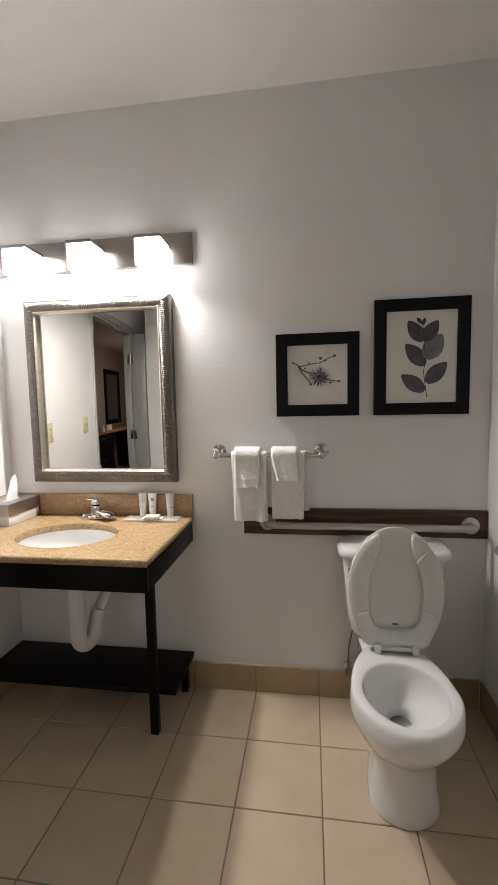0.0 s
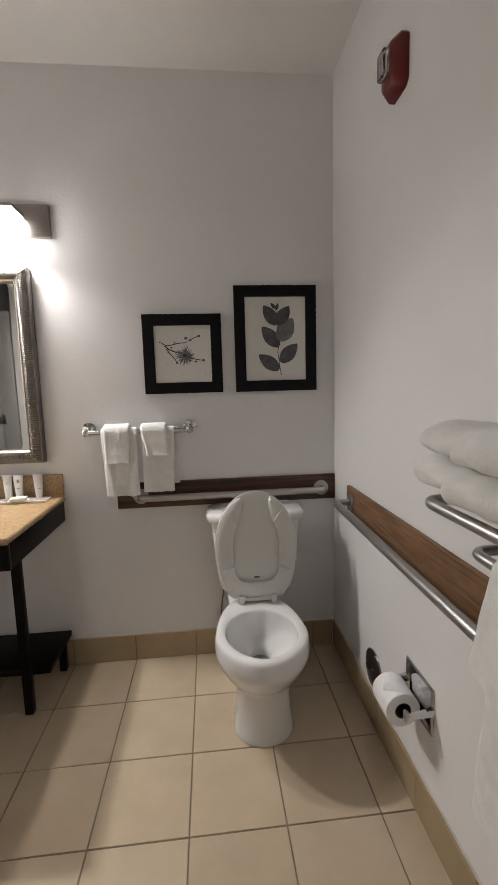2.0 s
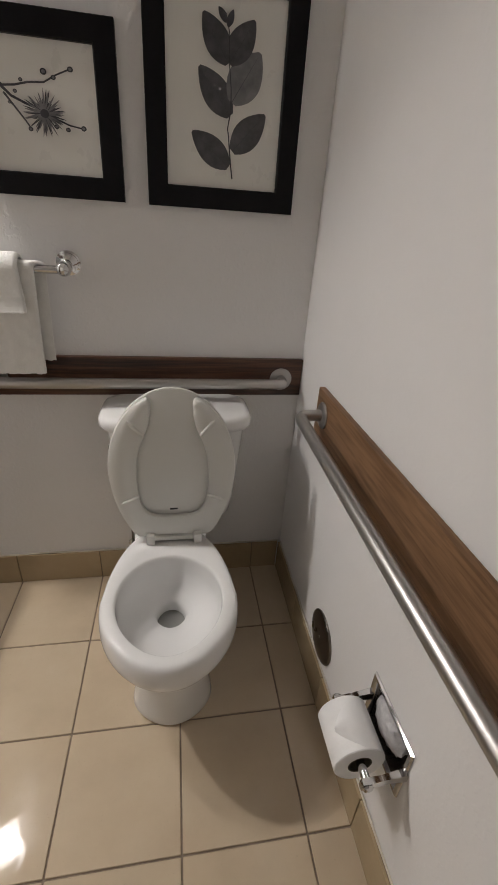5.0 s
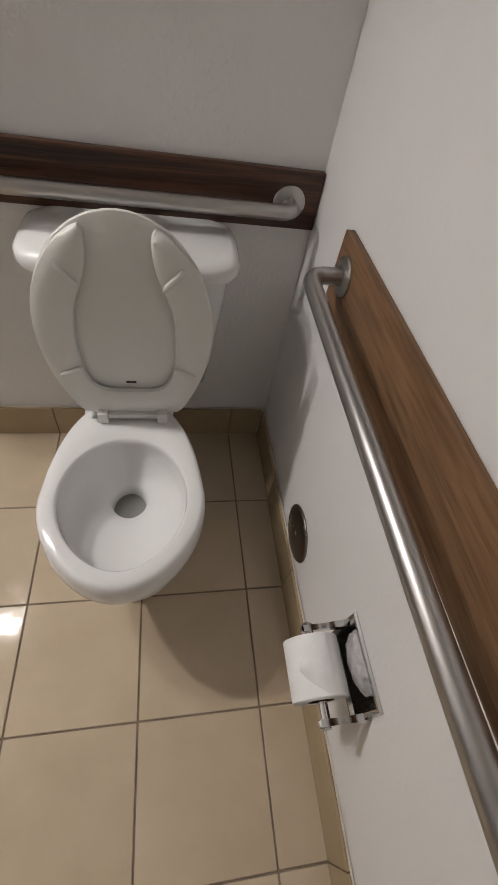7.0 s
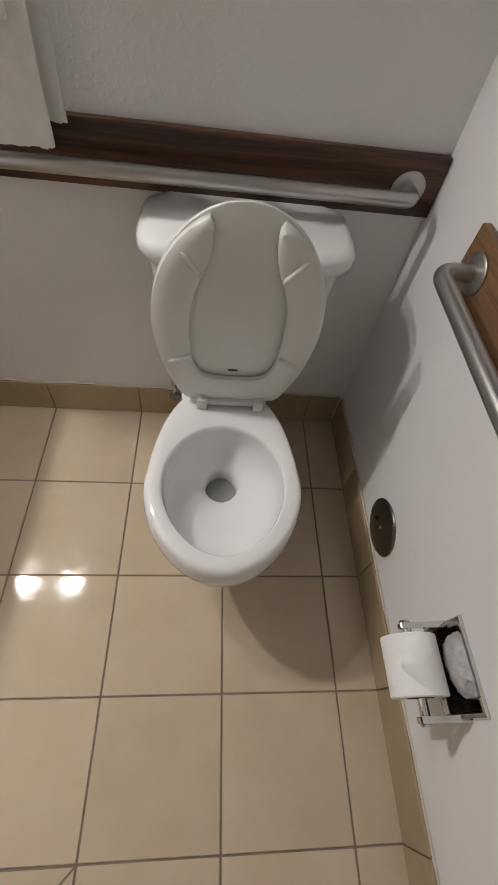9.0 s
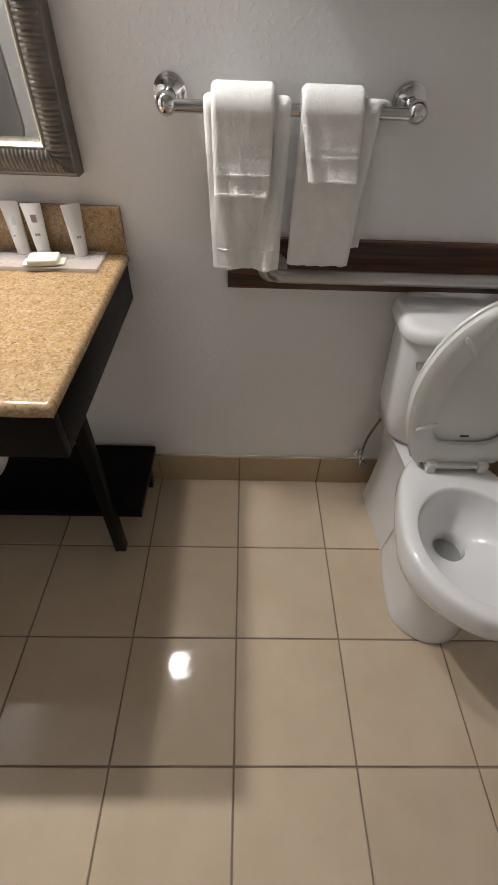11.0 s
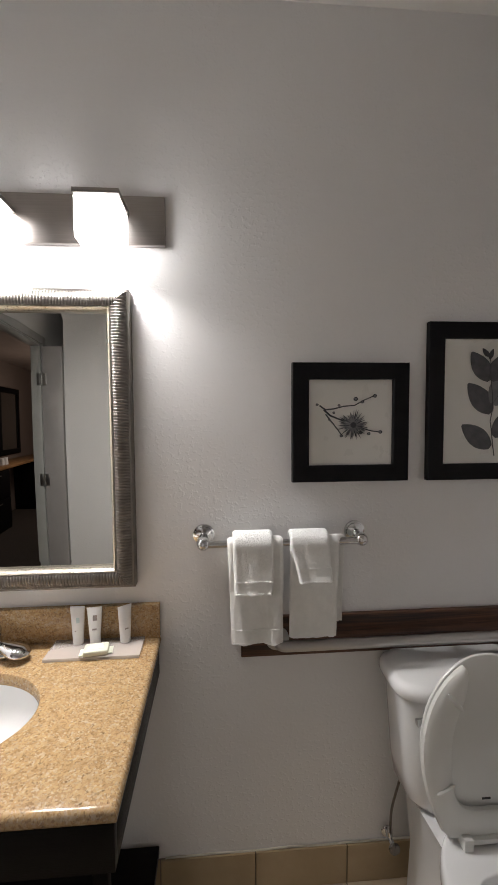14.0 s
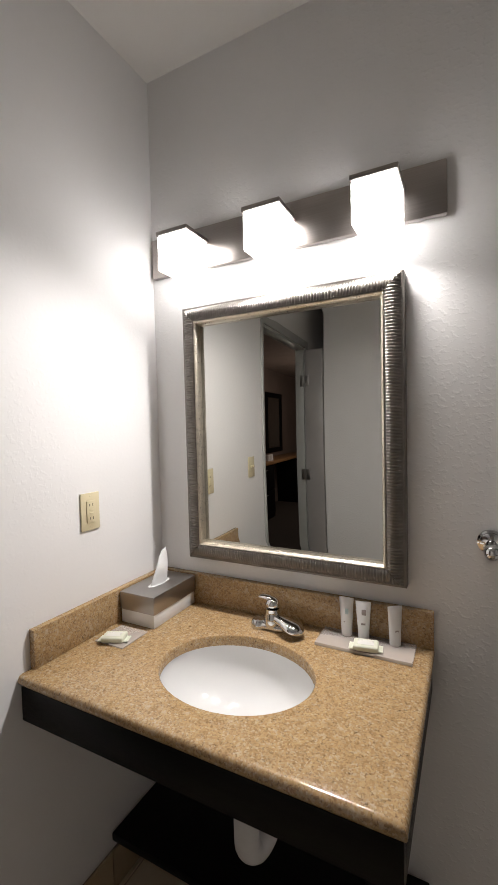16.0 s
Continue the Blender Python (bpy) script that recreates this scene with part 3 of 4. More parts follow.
    for sx in (1, -1):
        for a, r0, r1 in ((48, 0.0, 1.0), (-32, 0.0, 1.0)):
            c, s = math.cos(radians(a)), math.sin(radians(a))
            o = Vector((sx * 0.178 * c, 0.245 + (0.215 if s > 0 else 0.20) * s))
            i = Vector((sx * 0.118 * c, 0.245 + (0.165 if s > 0 else 0.16) * s - (0.01 if s > 0 else 0)))
            bump_pts = [hinge + Vector((p.x, 0, 0)) + up * p.y + out * 0.0355 for p in (i, i.lerp(o, 0.15), i.lerp(o, 0.85), o)]
            part("bumper", tube(bump_pts, 0.005, 10, radii=[0.002, 0.006, 0.006, 0.002]), "seat", seat)
    part("logo_mark", loft([[hinge + Vector((x, 0, 0)) + up * h + out * d for x, h in ((-0.012, 0.097), (0.012, 0.097), (0.012, 0.103), (-0.012, 0.103))] for d in (0.0125, 0.0131)]), "slot", t, "small dark printed mark")
    bar = box(hx - 0.062, hx + 0.062, 0.309, 0.343, 0.430, 0.445, 0.003)
    for sx in (-1, 1):
        box(hx + sx * 0.072 - 0.013, hx + sx * 0.072 + 0.013, 0.300, 0.348, 0.4205, 0.455, 0.004, 2, bar)
    part("hinge", bar, "seat", t)
    vx = 0.135
    valve = thing("water_valve", (vx, W, 0.16), "chrome water valve with braided hose on wall behind the toilet", "valve")
    bm = lathe([(0, 0), (0.020, 0), (0.018, 0.004), (0.008, 0.006), (0.008, 0.055), (0, 0.055)], (vx, W - 0.014, 0.175), (0, -1, 0), 24)
    part("stop", bm, "chrome", valve)
    part("stop_handle", lathe([(0, 0), (0.017, 0), (0.019, 0.003), (0.017, 0.010), (0, 0.011)], (vx, 0.552, 0.175), (0, -1, 0), 20), "cover_steel", valve)
    part("hose", tube(rounded([(vx, 0.582, 0.178), (vx + 0.002, 0.582, 0.27), (vx + 0.012, 0.575, 0.33), (vx + 0.022, 0.56, 0.402)], 0.05), 0.004, 10), "cover_steel", valve)
    part("hose_nut", lathe([(0, 0), (0.008, 0), (0.008, 0.016), (0, 0.016)], (vx, 0.582, 0.183), (0, 0, 1), 12), "chrome", valve)


toilet()


# ---- rails ----
def grab_rail(name, a, b, off, board, material, wood_mat, label, blabel):
    """A grab bar between two points on the face of its board."""
    bd = part("backing_board", board, wood_mat, None, blabel, "board")
    a, b, off = Vector(a), Vector(b), Vector(off)
    rail = thing(name, tuple(a), label, "grab bar")
    part("bar", tube(rounded([a, a + off, b + off, b], 0.045, 8), 0.0165, 20), material, rail)
    for p in (a, b):
        part("flange", lathe([(0, 0), (0.038, 0.0), (0.038, 0.003), (0.034, 0.006), (0.018, 0.008), (0, 0.008)], p, off, 32), material, rail)


yb = W - 0.020
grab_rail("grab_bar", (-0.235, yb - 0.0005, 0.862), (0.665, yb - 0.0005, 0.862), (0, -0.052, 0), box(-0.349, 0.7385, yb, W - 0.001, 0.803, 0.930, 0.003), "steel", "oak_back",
          "brushed steel grab bar on a dark oak board above the toilet", "dark oak backing board along the wall behind the toilet")
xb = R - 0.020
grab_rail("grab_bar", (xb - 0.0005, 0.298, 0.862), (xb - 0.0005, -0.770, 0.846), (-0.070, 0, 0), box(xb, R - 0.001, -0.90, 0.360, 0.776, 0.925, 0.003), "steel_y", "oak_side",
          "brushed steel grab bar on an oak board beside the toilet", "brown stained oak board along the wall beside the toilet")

# ---- pictures ----
def picture(x0, x1, z0, z1, label, art):
    pic = thing("picture", ((x0 + x1) / 2, W, z0), label, "picture", "pictures over the towel bar")
    fw, d = 0.052, 0.024
    y1, y0 = W - 0.001, W - d
    part("print", box(x0 + fw - 0.002, x1 - fw + 0.002, W - 0.012, W - 0.002, z0 + fw - 0.002, z1 - fw + 0.002), "print", pic, "pale print paper")
    corners = [(x0, z0), (x1, z0), (x1, z1), (x0, z1)]
    for k in range(4):
        a, b = Vector(corners[k]), Vector(corners[(k + 1) % 4])
        u = (b - a).normalized()
        v = Vector((-u.y, u.x))
        rings = []
        for end, s in ((a, 1), (b, -1)):
            rings.append([Vector((q.x, y, q.y)) for q, y in ((end + (u * s + v) * o, yy) for o, yy in ((0.0002, y1), (0.0002, y0 + 0.002), (0.002, y0), (fw - 0.003, y0), (fw, y0 + 0.003), (fw, y1)))])
        part("frame_rail", loft(rings), "black_frame", pic)
    art(pic, x0 + fw, x1 - fw, z0 + fw, z1 - fw)


YA = W - 0.0125


def flat(name, outline, material, pic, lift=0.0):
    part(name, slab([(x, YA - lift, z) for x, z in outline], (0, -1, 0), 0.0004), material, pic)


def stroke(name, pts, widths, material, pic, lift=0.0):
    left, right = [], []
    for i, (x, z) in enumerate(pts):
        a, b = pts[max(i - 1, 0)], pts[min(i + 1, len(pts) - 1)]
        d = Vector((b[0] - a[0], b[1] - a[1])).normalized()
        w = widths[0] + (widths[1] - widths[0]) * i / (len(pts) - 1)
        left.append((x - d.y * w / 2, z + d.x * w / 2))
        right.append((x + d.y * w / 2, z - d.x * w / 2))
    flat(name, left + right[::-1], material, pic, lift)


def leaf_outline(base, tip, width, n=10):
    b, t = Vector(base), Vector(tip)
    ax = t - b
    nrm = Vector((-ax.y, ax.x)).normalized()
    one, two = [], []
    for k in range(n + 1):
        s = k / n
        w = width / 2 * (math.sin(math.pi * min(s * 0.93 + 0.05, 1)) ** 0.75) * (1 - 0.25 * s)
        one.append(b + ax * s + nrm * w)
        two.append(b + ax * s - nrm * w)
    return [(p.x, p.y) for p in one] + [(p.x, p.y) for p in two[::-1]]


def leaf_art(pic, x0, x1, z0, z1):
    w, h = x1 - x0, z1 - z0

    def P(u, v):
        return (x0 + u * w, z0 + (1 - v) * h)
    stem = [P(0.585, 0.94), P(0.565, 0.85), P(0.54, 0.70), P(0.53, 0.66), P(0.555, 0.56), P(0.55, 0.45), P(0.53, 0.33), P(0.52, 0.18), P(0.49, 0.10)]
    leaves = [((0.55, 0.87), (0.22, 0.69), 0.20, "ink"), ((0.58, 0.78), (0.86, 0.565), 0.21, "ink"), ((0.55, 0.59), (0.28, 0.355), 0.21, "ink"), ((0.56, 0.52), (0.79, 0.26), 0.26, "ink_pale"),
              ((0.52, 0.33), (0.31, 0.105), 0.19, "ink"), ((0.53, 0.33), (0.73, 0.115), 0.19, "ink"), ((0.50, 0.14), (0.43, 0.075), 0.05, "ink_dark"), ((0.51, 0.16), (0.55, 0.08), 0.05, "ink_dark")]
    for i, (a, b, wd, mt) in enumerate(leaves):
        flat("leaf", leaf_outline(P(*a), P(*b), wd * w * 1.24), mt, pic, 0.0006 * i)
        stroke("leaf_vein", [P(*a), P(*(Vector(a).lerp(Vector(b), 0.9)))], (0.0012, 0.0004), "ink_dark", pic, 0.0006 * i + 0.0005)
    stroke("stem", stem, (0.0035, 0.0022), "ink_dark", pic, 0.0055)


def blossom_art(pic, x0, x1, z0, z1):
    w, h = x1 - x0, z1 - z0

    def P(u, v):
        return (x0 + u * w, z0 + (1 - v) * h)
    rnd = random.Random(5)
    stroke("branch", [P(0.13, 0.30), P(0.20, 0.35), P(0.30, 0.34), P(0.42, 0.31), P(0.55, 0.30), P(0.66, 0.24), P(0.78, 0.19)], (0.0050, 0.003), "ink", pic)
    stroke("branch", [P(0.18, 0.35), P(0.26, 0.42), P(0.36, 0.46), P(0.48, 0.50), P(0.62, 0.56), P(0.74, 0.60), P(0.88, 0.62)], (0.0062, 0.003), "ink_dark", pic, 0.0006)
    stroke("branch", [P(0.20, 0.40), P(0.28, 0.50), P(0.36, 0.60), P(0.40, 0.66)], (0.0048, 0.003), "ink", pic, 0.0012)
    for u, v, r in ((0.56, 0.225, 0.008), (0.64, 0.26, 0.006), (0.79, 0.19, 0.007), (0.36, 0.30, 0.005), (0.30, 0.385, 0.005), (0.39, 0.655, 0.006), (0.62, 0.62, 0.006), (0.72, 0.635, 0.006), (0.86, 0.615, 0.007), (0.10, 0.29, 0.005), (0.24, 0.47, 0.004)):
        c = P(u, v)
        for q, mt, up in ((0.95, "ink_dark", 0.0018), (0.52, "ink_pale", 0.0023)):
            flat("bud", [(c[0] + q * r * math.cos(k * math.pi / 5), c[1] + q * r * 0.85 * math.sin(k * math.pi / 5)) for k in range(10)], mt, pic, up)
    c = P(0.53, 0.53)
    for k in range(80):
        a = k * 2 * math.pi / 80 + rnd.uniform(-0.08, 0.08)
        r = w * rnd.uniform(0.09, 0.19)
        flat("petal", leaf_outline(c, (c[0] + r * math.cos(a), c[1] + r * math.sin(a)), 0.0042), ("ink", "ink_pale", "ink_dark", "ink_pale")[k % 4], pic, 0.0022 + 0.0004 * (k % 4))
    flat("flower_heart", [(c[0] + 0.010 * math.cos(k * math.pi / 6), c[1] + 0.009 * math.sin(k * math.pi / 6)) for k in range(12)], "ink_dark", pic, 0.0042)


picture(-0.185, 0.186, 1.358, 1.729, "square black-framed print of a grey blossom twig", blossom_art)
picture(0.249, 0.647, 1.357, 1.857, "upright black-framed print of a grey leafy stem", leaf_art)


# ---- towel bar and its towels ----
def towel_bar():
    z, y = 1.186, W - 0.075
    bar = thing("towel_bar", (-0.22, W, z), "chrome towel bar with round posts between mirror and toilet", "towel bar")
    part("rod", tube([(-0.462, y, z), (0.018, y, z)], 0.011, 20), "chrome", bar)
    for x in (-0.462, 0.018):
        part("post", lathe([(0, 0), (0.033, 0), (0.033, 0.006), (0.028, 0.008), (0.028, 0.013), (0.020, 0.016), (0.013, 0.022), (0.011, 0.045), (0.012, 0.053), (0.017, 0.058), (0.0195, 0.066), (0.020, 0.074), (0.018, 0.083), (0.012, 0.090), (0.005, 0.0935), (0, 0.094)], (x, W - 0.001, z + 0.012), (0, -1, -0.13), 32), "chrome", bar)


towel_bar()


def hanging(name, at, along, out, half, front, back, r, thick, label, group, seed, border=None, ruffle=0.004, taper=0.0, cloth="towel", flare=0.0, shear=0.0, aside=0.0):
    """A towel hung over a bar: at is the middle of the bar, along its direction, out the side it is seen from."""
    along, out = Vector(along), Vector(out)
    at = Vector(at)
    rnd = random.Random(seed)
    ph = rnd.uniform(0, 50)

    def line(rr, f, b):
        pts = []
        n1 = 34
        for i in range(n1):
            pts.append((rr, -f + f * i / n1))
        for i in range(9):
            a = math.pi * i / 8
            pts.append((rr * math.cos(a), rr * math.sin(a)))
        for i in range(1, 17):
            pts.append((-rr, -b * i / 16))
        return pts
    outer, inner = line(r + thick, front, back), line(r + 0.0005, front - 0.004, back)
    loop = outer + inner[::-1]
    rings = []
    nx = 44
    us = [math.sin((-1 + 2 * i / nx) * math.pi / 2) for i in range(nx + 1)]

    def full(u):
        """How much of the pile's thickness is left towards the rounded selvedge."""
        q = max(0.0, abs(u) - 0.82) / 0.18
        return 0.15 + 0.85 * math.sqrt(max(1 - q * q, 0))
    for u in us:
        ring = []
        for k, (o, h) in enumerate(loop):
            s = max(0.0, -h) / max(front, 0.01)
            wv = noise.noise(Vector((u * 2.2 + ph, h * 5, 0))) * ruffle * (0.3 + 1.4 * s) + noise.noise(Vector((u * 7 + ph, h * 26, 3))) * ruffle * 0.25
            x = u * half * (1 - taper * s) + shear * s + noise.noise(Vector((h * 9, ph, u))) * 0.004 * s
            hem = h < -front * 0.97 or (k > 50 and h < -back * 0.97)
            hh = h + ((noise.noise(Vector((u * 3, ph, 9))) * 0.006 + noise.noise(Vector((u * 14, ph, 2))) * 0.002) if hem else 0)
            x += aside * min(max(0.5 - 0.5 * o / r, 0), 1)
            if k < len(outer):
                f = (r + thick * full(u)) / (r + thick)
                o *= f
                if h > 0:
                    hh *= f
            oo = o + (wv + flare * s * s if o > 0 else 0)
            ring.append(at + along * x + out * oo + Vector((0, 0, hh)))
        rings.append(ring)
    t = thing(name, tuple(at), label, "towel", group)
    part("cloth", loft(rings), cloth, t)
    if border:
        for lo, hi, lift in border:
            rr = []
            for u in us:
                ring = []
                for h, extra in ((-front + lo, 0), (-front + lo, lift), (-front + hi, lift), (-front + hi, 0)):
                    s = -h / front
                    wv = noise.noise(Vector((u * 2.2 + ph, h * 5, 0))) * ruffle * (0.3 + 1.4 * s) + noise.noise(Vector((u * 7 + ph, h * 26, 3))) * ruffle * 0.25
                    x = u * half * 0.985 * (1 - taper * s) + shear * s + noise.noise(Vector((h * 9, ph, u))) * 0.004 * s
                    ring.append(at + along * x + out * (r + thick * full(u) - 0.001 + extra + wv + flare * s * s) + Vector((0, 0, h)))
                rr.append(ring)
            part("woven_band", loft(rr), cloth, t)
    return t


ybar = W - 0.075
g = "towels on the towel bar"
hanging("hand_towel", (-0.308, ybar, 1.186), (1, 0, 0), (0, -1, 0), 0.083, 0.300, 0.20, 0.0115, 0.010, "white terry hand towel on the chrome bar under a ruffled washcloth", g, 1, [(0.043, 0.046, 0.003), (0.034, 0.036, 0.0015), (0.001, 0.006, 0.002)], 0.008, 0.08, "towel_plain", 0.0, 0.006)
hanging("washcloth", (-0.316, ybar, 1.188), (1, 0, 0), (0, -1, 0), 0.0595, 0.142, 0.11, 0.026, 0.012, "white terry washcloth with a ruffled lower edge over a hand towel", g, 2, [(0.037, 0.040, 0.003), (0.030, 0.0315, 0.0015), (0.0245, 0.026, 0.0015), (0.001, 0.006, 0.003)], 0.004, 0.05, "towel_white", 0.010, 0.0)
hanging("hand_towel", (-0.130, ybar, 1.186), (1, 0, 0), (0, -1, 0), 0.075, 0.287, 0.255, 0.0115, 0.010, "smooth white terry hand towel hanging over the chrome towel bar", g, 3, [(0.045, 0.047, 0.0015)], 0.002, 0.05, "towel_plain", 0.0, -0.006, 0.024)
hanging("washcloth", (-0.148, ybar, 1.188), (1, 0, 0), (0, -1, 0), 0.0585, 0.111, 0.10, 0.026, 0.012, "small white washcloth with a woven band over the smooth towel", g, 4, [(0.053, 0.056, 0.002), (0.040, 0.043, 0.003), (0.001, 0.005, 0.002)], 0.003, 0.14, "towel_white", 0.012, 0.017)


# ---- towel shelf ----
def towel_shelf():
    sh = thing("towel_shelf", (R, -1.1, 1.17), "brushed steel towel shelf with rounded rails on the side wall", "shelf")
    y0, y1 = -0.765, -1.42
    part("front_rail", tube(rounded([(R, y0 - 0.015, 1.163), (0.488, y0, 1.163), (0.488, y1, 1.163), (R, y1, 1.163)], 0.035, 8), 0.0098, 20), "steel_y", sh)
    part("lower_rail", tube(rounded([(R, y0 - 0.02, 1.065), (0.575, y0 - 0.005, 1.065), (0.575, y1, 1.065), (R, y1, 1.065)], 0.04, 8), 0.0100, 20), "steel_y", sh)
    for x in (0.55, 0.615, 0.68):
        part("cross_rail", tube([(x, y0 - 0.012, 1.159), (x, y1, 1.159)], 0.006, 12), "steel_y", sh)
    for y in (y0 - 0.02, y1):
        for z in (1.163, 1.065):
            part("flange", lathe([(0, 0), (0.03, 0.0), (0.03, 0.004), (0.016, 0.008), (0, 0.008)], (R - 0.0005, y, z), (-1, 0, 0), 28), "steel_y", sh)


towel_shelf()


def folded_towel(x0, x1, y0, y1, z0, z1, label, seed, fold=0.35):
    """A thick towel rolled over itself: a full round nose towards the toilet, with the free flap lying on it."""
    t = thing("bath_towel", ((x0 + x1) / 2, (y0 + y1) / 2, z0), label, "towel", "bath towels on the shelf")
    h = z1 - z0

    def body(a0, a1, b0, b1, c0, c1, ph, k=2.4, blunt=140.0):
        rings = []
        n, m = 40, 36
        for i in range(m + 1):
            s = -1 + 2 * i / m
            y = (b0 + b1) / 2 + (b1 - b0) / 2 * math.sin(s * math.pi / 2)
            q = max(1 - abs(math.sin(s * math.pi / 2)) ** blunt, 0.0) ** (1 / 3.0)
            q = max(q, 0.03)
            ring = []
            for j in range(n):
                a = 2 * math.pi * j / n
                c, sn = math.cos(a), math.sin(a)
                hx, hz = (a1 - a0) / 2, (c1 - c0) / 2
                x = (a0 + a1) / 2 + hx * math.copysign(abs(c) ** (2 / k), c) * (0.72 + 0.28 * q)
                z = (c0 + c1) / 2 + hz * math.copysign(abs(sn) ** (2 / k), sn) * q
                p = Vector((x, y, z))
                d = noise.noise(p * 10 + Vector((ph, 0, 0))) * 0.018 + noise.noise(p * 22 + Vector((0, ph, 0))) * 0.009 + noise.noise(p * 45 + Vector((ph, 0, 0))) * 0.004
                p += Vector((c, 0, sn if sn > -0.5 else 0)) * d
                ring.append(p)
            rings.append(ring)
        return loft(rings)
    part("core_fold", body(x0 + 0.008, x1, y0 + 0.0, y1, z0, z1 - 0.007, seed), "towel", t)
    part("outer_fold", body(x0 - 0.022, x0 + 0.17, y0, y1 - fold, z0 + 0.001, z1 + 0.006, seed + 7, 2.5, 160.0), "towel", t)


folded_towel(0.500, R - 0.004, -1.42, -0.683, 1.167, 1.236, "thick white bath towel folded on the steel shelf under another", 11, 0.165)
folded_towel(0.493, R - 0.006, -1.43, -0.706, 1.232, 1.300, "thick white bath towel folded on top of another on shelf", 23, 0.15)
g = "towels on the towel shelf"
hanging("bath_towel", (0.575, -1.10, 1.065), (0, 1, 0), (-1, 0, 0), 0.225, 0.46, 0.40, 0.0125, 0.010, "long white bath towel hanging from the shelf's lower rail", g, 31, None, 0.008, -0.22)
hanging("hand_towel", (0.575, -1.075, 1.067), (0, 1, 0), (-1, 0, 0), 0.212, 0.20, 0.18, 0.0235, 0.012, "white hand towel with scalloped hem over the hanging bath towel", g, 33, None, 0.012, -0.26)


# ---- toilet paper, cover, alarm ----
def paper_holder():
    h = thing("toilet_paper_holder", (R, -0.29, 0.32), "recessed chrome toilet paper holder with a spare crumpled roll", "toilet paper holder")
    y0, y1, z0, z1 = -0.383, -0.213, 0.322, 0.475

    def hoop(x, i):
        return [Vector((x, a, b)) for a, b in ((y0 + i, z0 + i), (y1 - i, z0 + i), (y1 - i, z1 - i), (y0 + i, z1 - i))]
    part("rim", loft([hoop(R + 0.001, 0.013), hoop(R - 0.0005, 0.001), hoop(R - 0.003, 0.0), hoop(R - 0.007, 0.003), hoop(R - 0.007, 0.010), hoop(R + 0.001, 0.0135), hoop(R + 0.0015, 0.0132)], False, False), "chrome", h)
    part("recess", loft([hoop(R, 0.0125), hoop(R + 0.030, 0.0125), hoop(R + 0.052, 0.030), hoop(R + 0.054, 0.030), hoop(R + 0.032, 0.0122), hoop(R, 0.0122)], False, False), "cover_steel", h)
    part("recess_back", box(R + 0.050, R + 0.058, y0 + 0.028, y1 - 0.028, z0 + 0.028, z1 - 0.028), "cover_steel", h)
    for y, q in ((y0 + 0.003, 1), (y1 - 0.006, -1)):
        rings = [[Vector((x, y + dy, z + dz)) for dy, dz in ((-hw, -hz), (hw, -hz), (hw, hz), (-hw, hz))] for x, z, hw, hz in ((R + 0.004, 0.404, 0.007, 0.012), (R - 0.012, 0.404, 0.0065, 0.011), (R - 0.050, 0.399, 0.005, 0.008), (R - 0.074, 0.395, 0.006, 0.009), (R - 0.090, 0.394, 0.006, 0.010), (R - 0.093, 0.394, 0.004, 0.007))]
        bm = loft(rings)
        lathe([(0, 0), (0.009, 0), (0.011, 0.003), (0.009, 0.006), (0, 0.007)], (R - 0.080, y - q * 0.005, 0.394), (0, -q, 0), 20, bm)
        part("arm", bm, "chrome", h)
    part("spindle", tube([(R - 0.078, y0 + 0.006, 0.394), (R - 0.078, y1 - 0.008, 0.394)], 0.009, 16), "chrome", h)
    roll = thing("toilet_roll", (R - 0.078, -0.29, 0.33), "white toilet paper roll with folded point on the chrome holder", "toilet paper")
    cx, cz = R - 0.078, 0.388
    y0 = -0.375
    rings = []
    for r, y in ((0.025, y0 + 0.030), (0.052, y0 + 0.030), (0.054, y0 + 0.032), (0.054, y1 - 0.026), (0.052, y1 - 0.024), (0.025, y1 - 0.024)):
        rings.append([Vector((cx + r * math.cos(2 * math.pi * k / 40), y, cz + r * math.sin(2 * math.pi * k / 40))) for k in range(40)])
    rings.append(rings[0])
    part("paper", loft(rings, False, False), "paper", roll)
    rings = [[Vector((cx + r * math.cos(2 * math.pi * k / 32), y, cz + r * math.sin(2 * math.pi * k / 32))) for k in range(32)] for r, y in ((0.0252, y0 + 0.0295), (0.0252, y1 - 0.0235), (0.0230, y1 - 0.0235), (0.0230, y0 + 0.0295), (0.0252, y0 + 0.0295))]
    part("core", loft(rings, False, False), "core", roll)
    ym = (y0 + y1) / 2
    fold = [[Vector((cx + 0.0545 * math.cos(a), ym + w * s, cz + (0.0545 + up * (1 - s * s)) * math.sin(a))) for s in (-1, -0.5, 0, 0.5, 1)] + [Vector((cx + 0.0535 * math.cos(a), ym + w * s, cz + 0.0535 * math.sin(a))) for s in (1, -1)] for a, w, up in ((radians(72), 0.050, 0.002), (radians(90), 0.044, 0.007), (radians(105), 0.035, 0.014), (radians(118), 0.025, 0.019), (radians(130), 0.014, 0.020), (radians(139), 0.003, 0.018))]
    part("folded_point", loft(fold), "paper", roll)
    spare = bmesh.new()
    bmesh.ops.create_icosphere(spare, subdivisions=4, radius=1.0)
    for v in spare.verts:
        p = v.co.copy()
        k = 1 + 0.14 * noise.noise(p * 3) + 0.16 * abs(noise.noise(p * 7))
        v.co = Vector((R + 0.014 + p.x * 0.026 * k, -0.292 + p.y * 0.055 * k, (z0 + z1) / 2 + 0.010 + p.z * 0.044 * k))
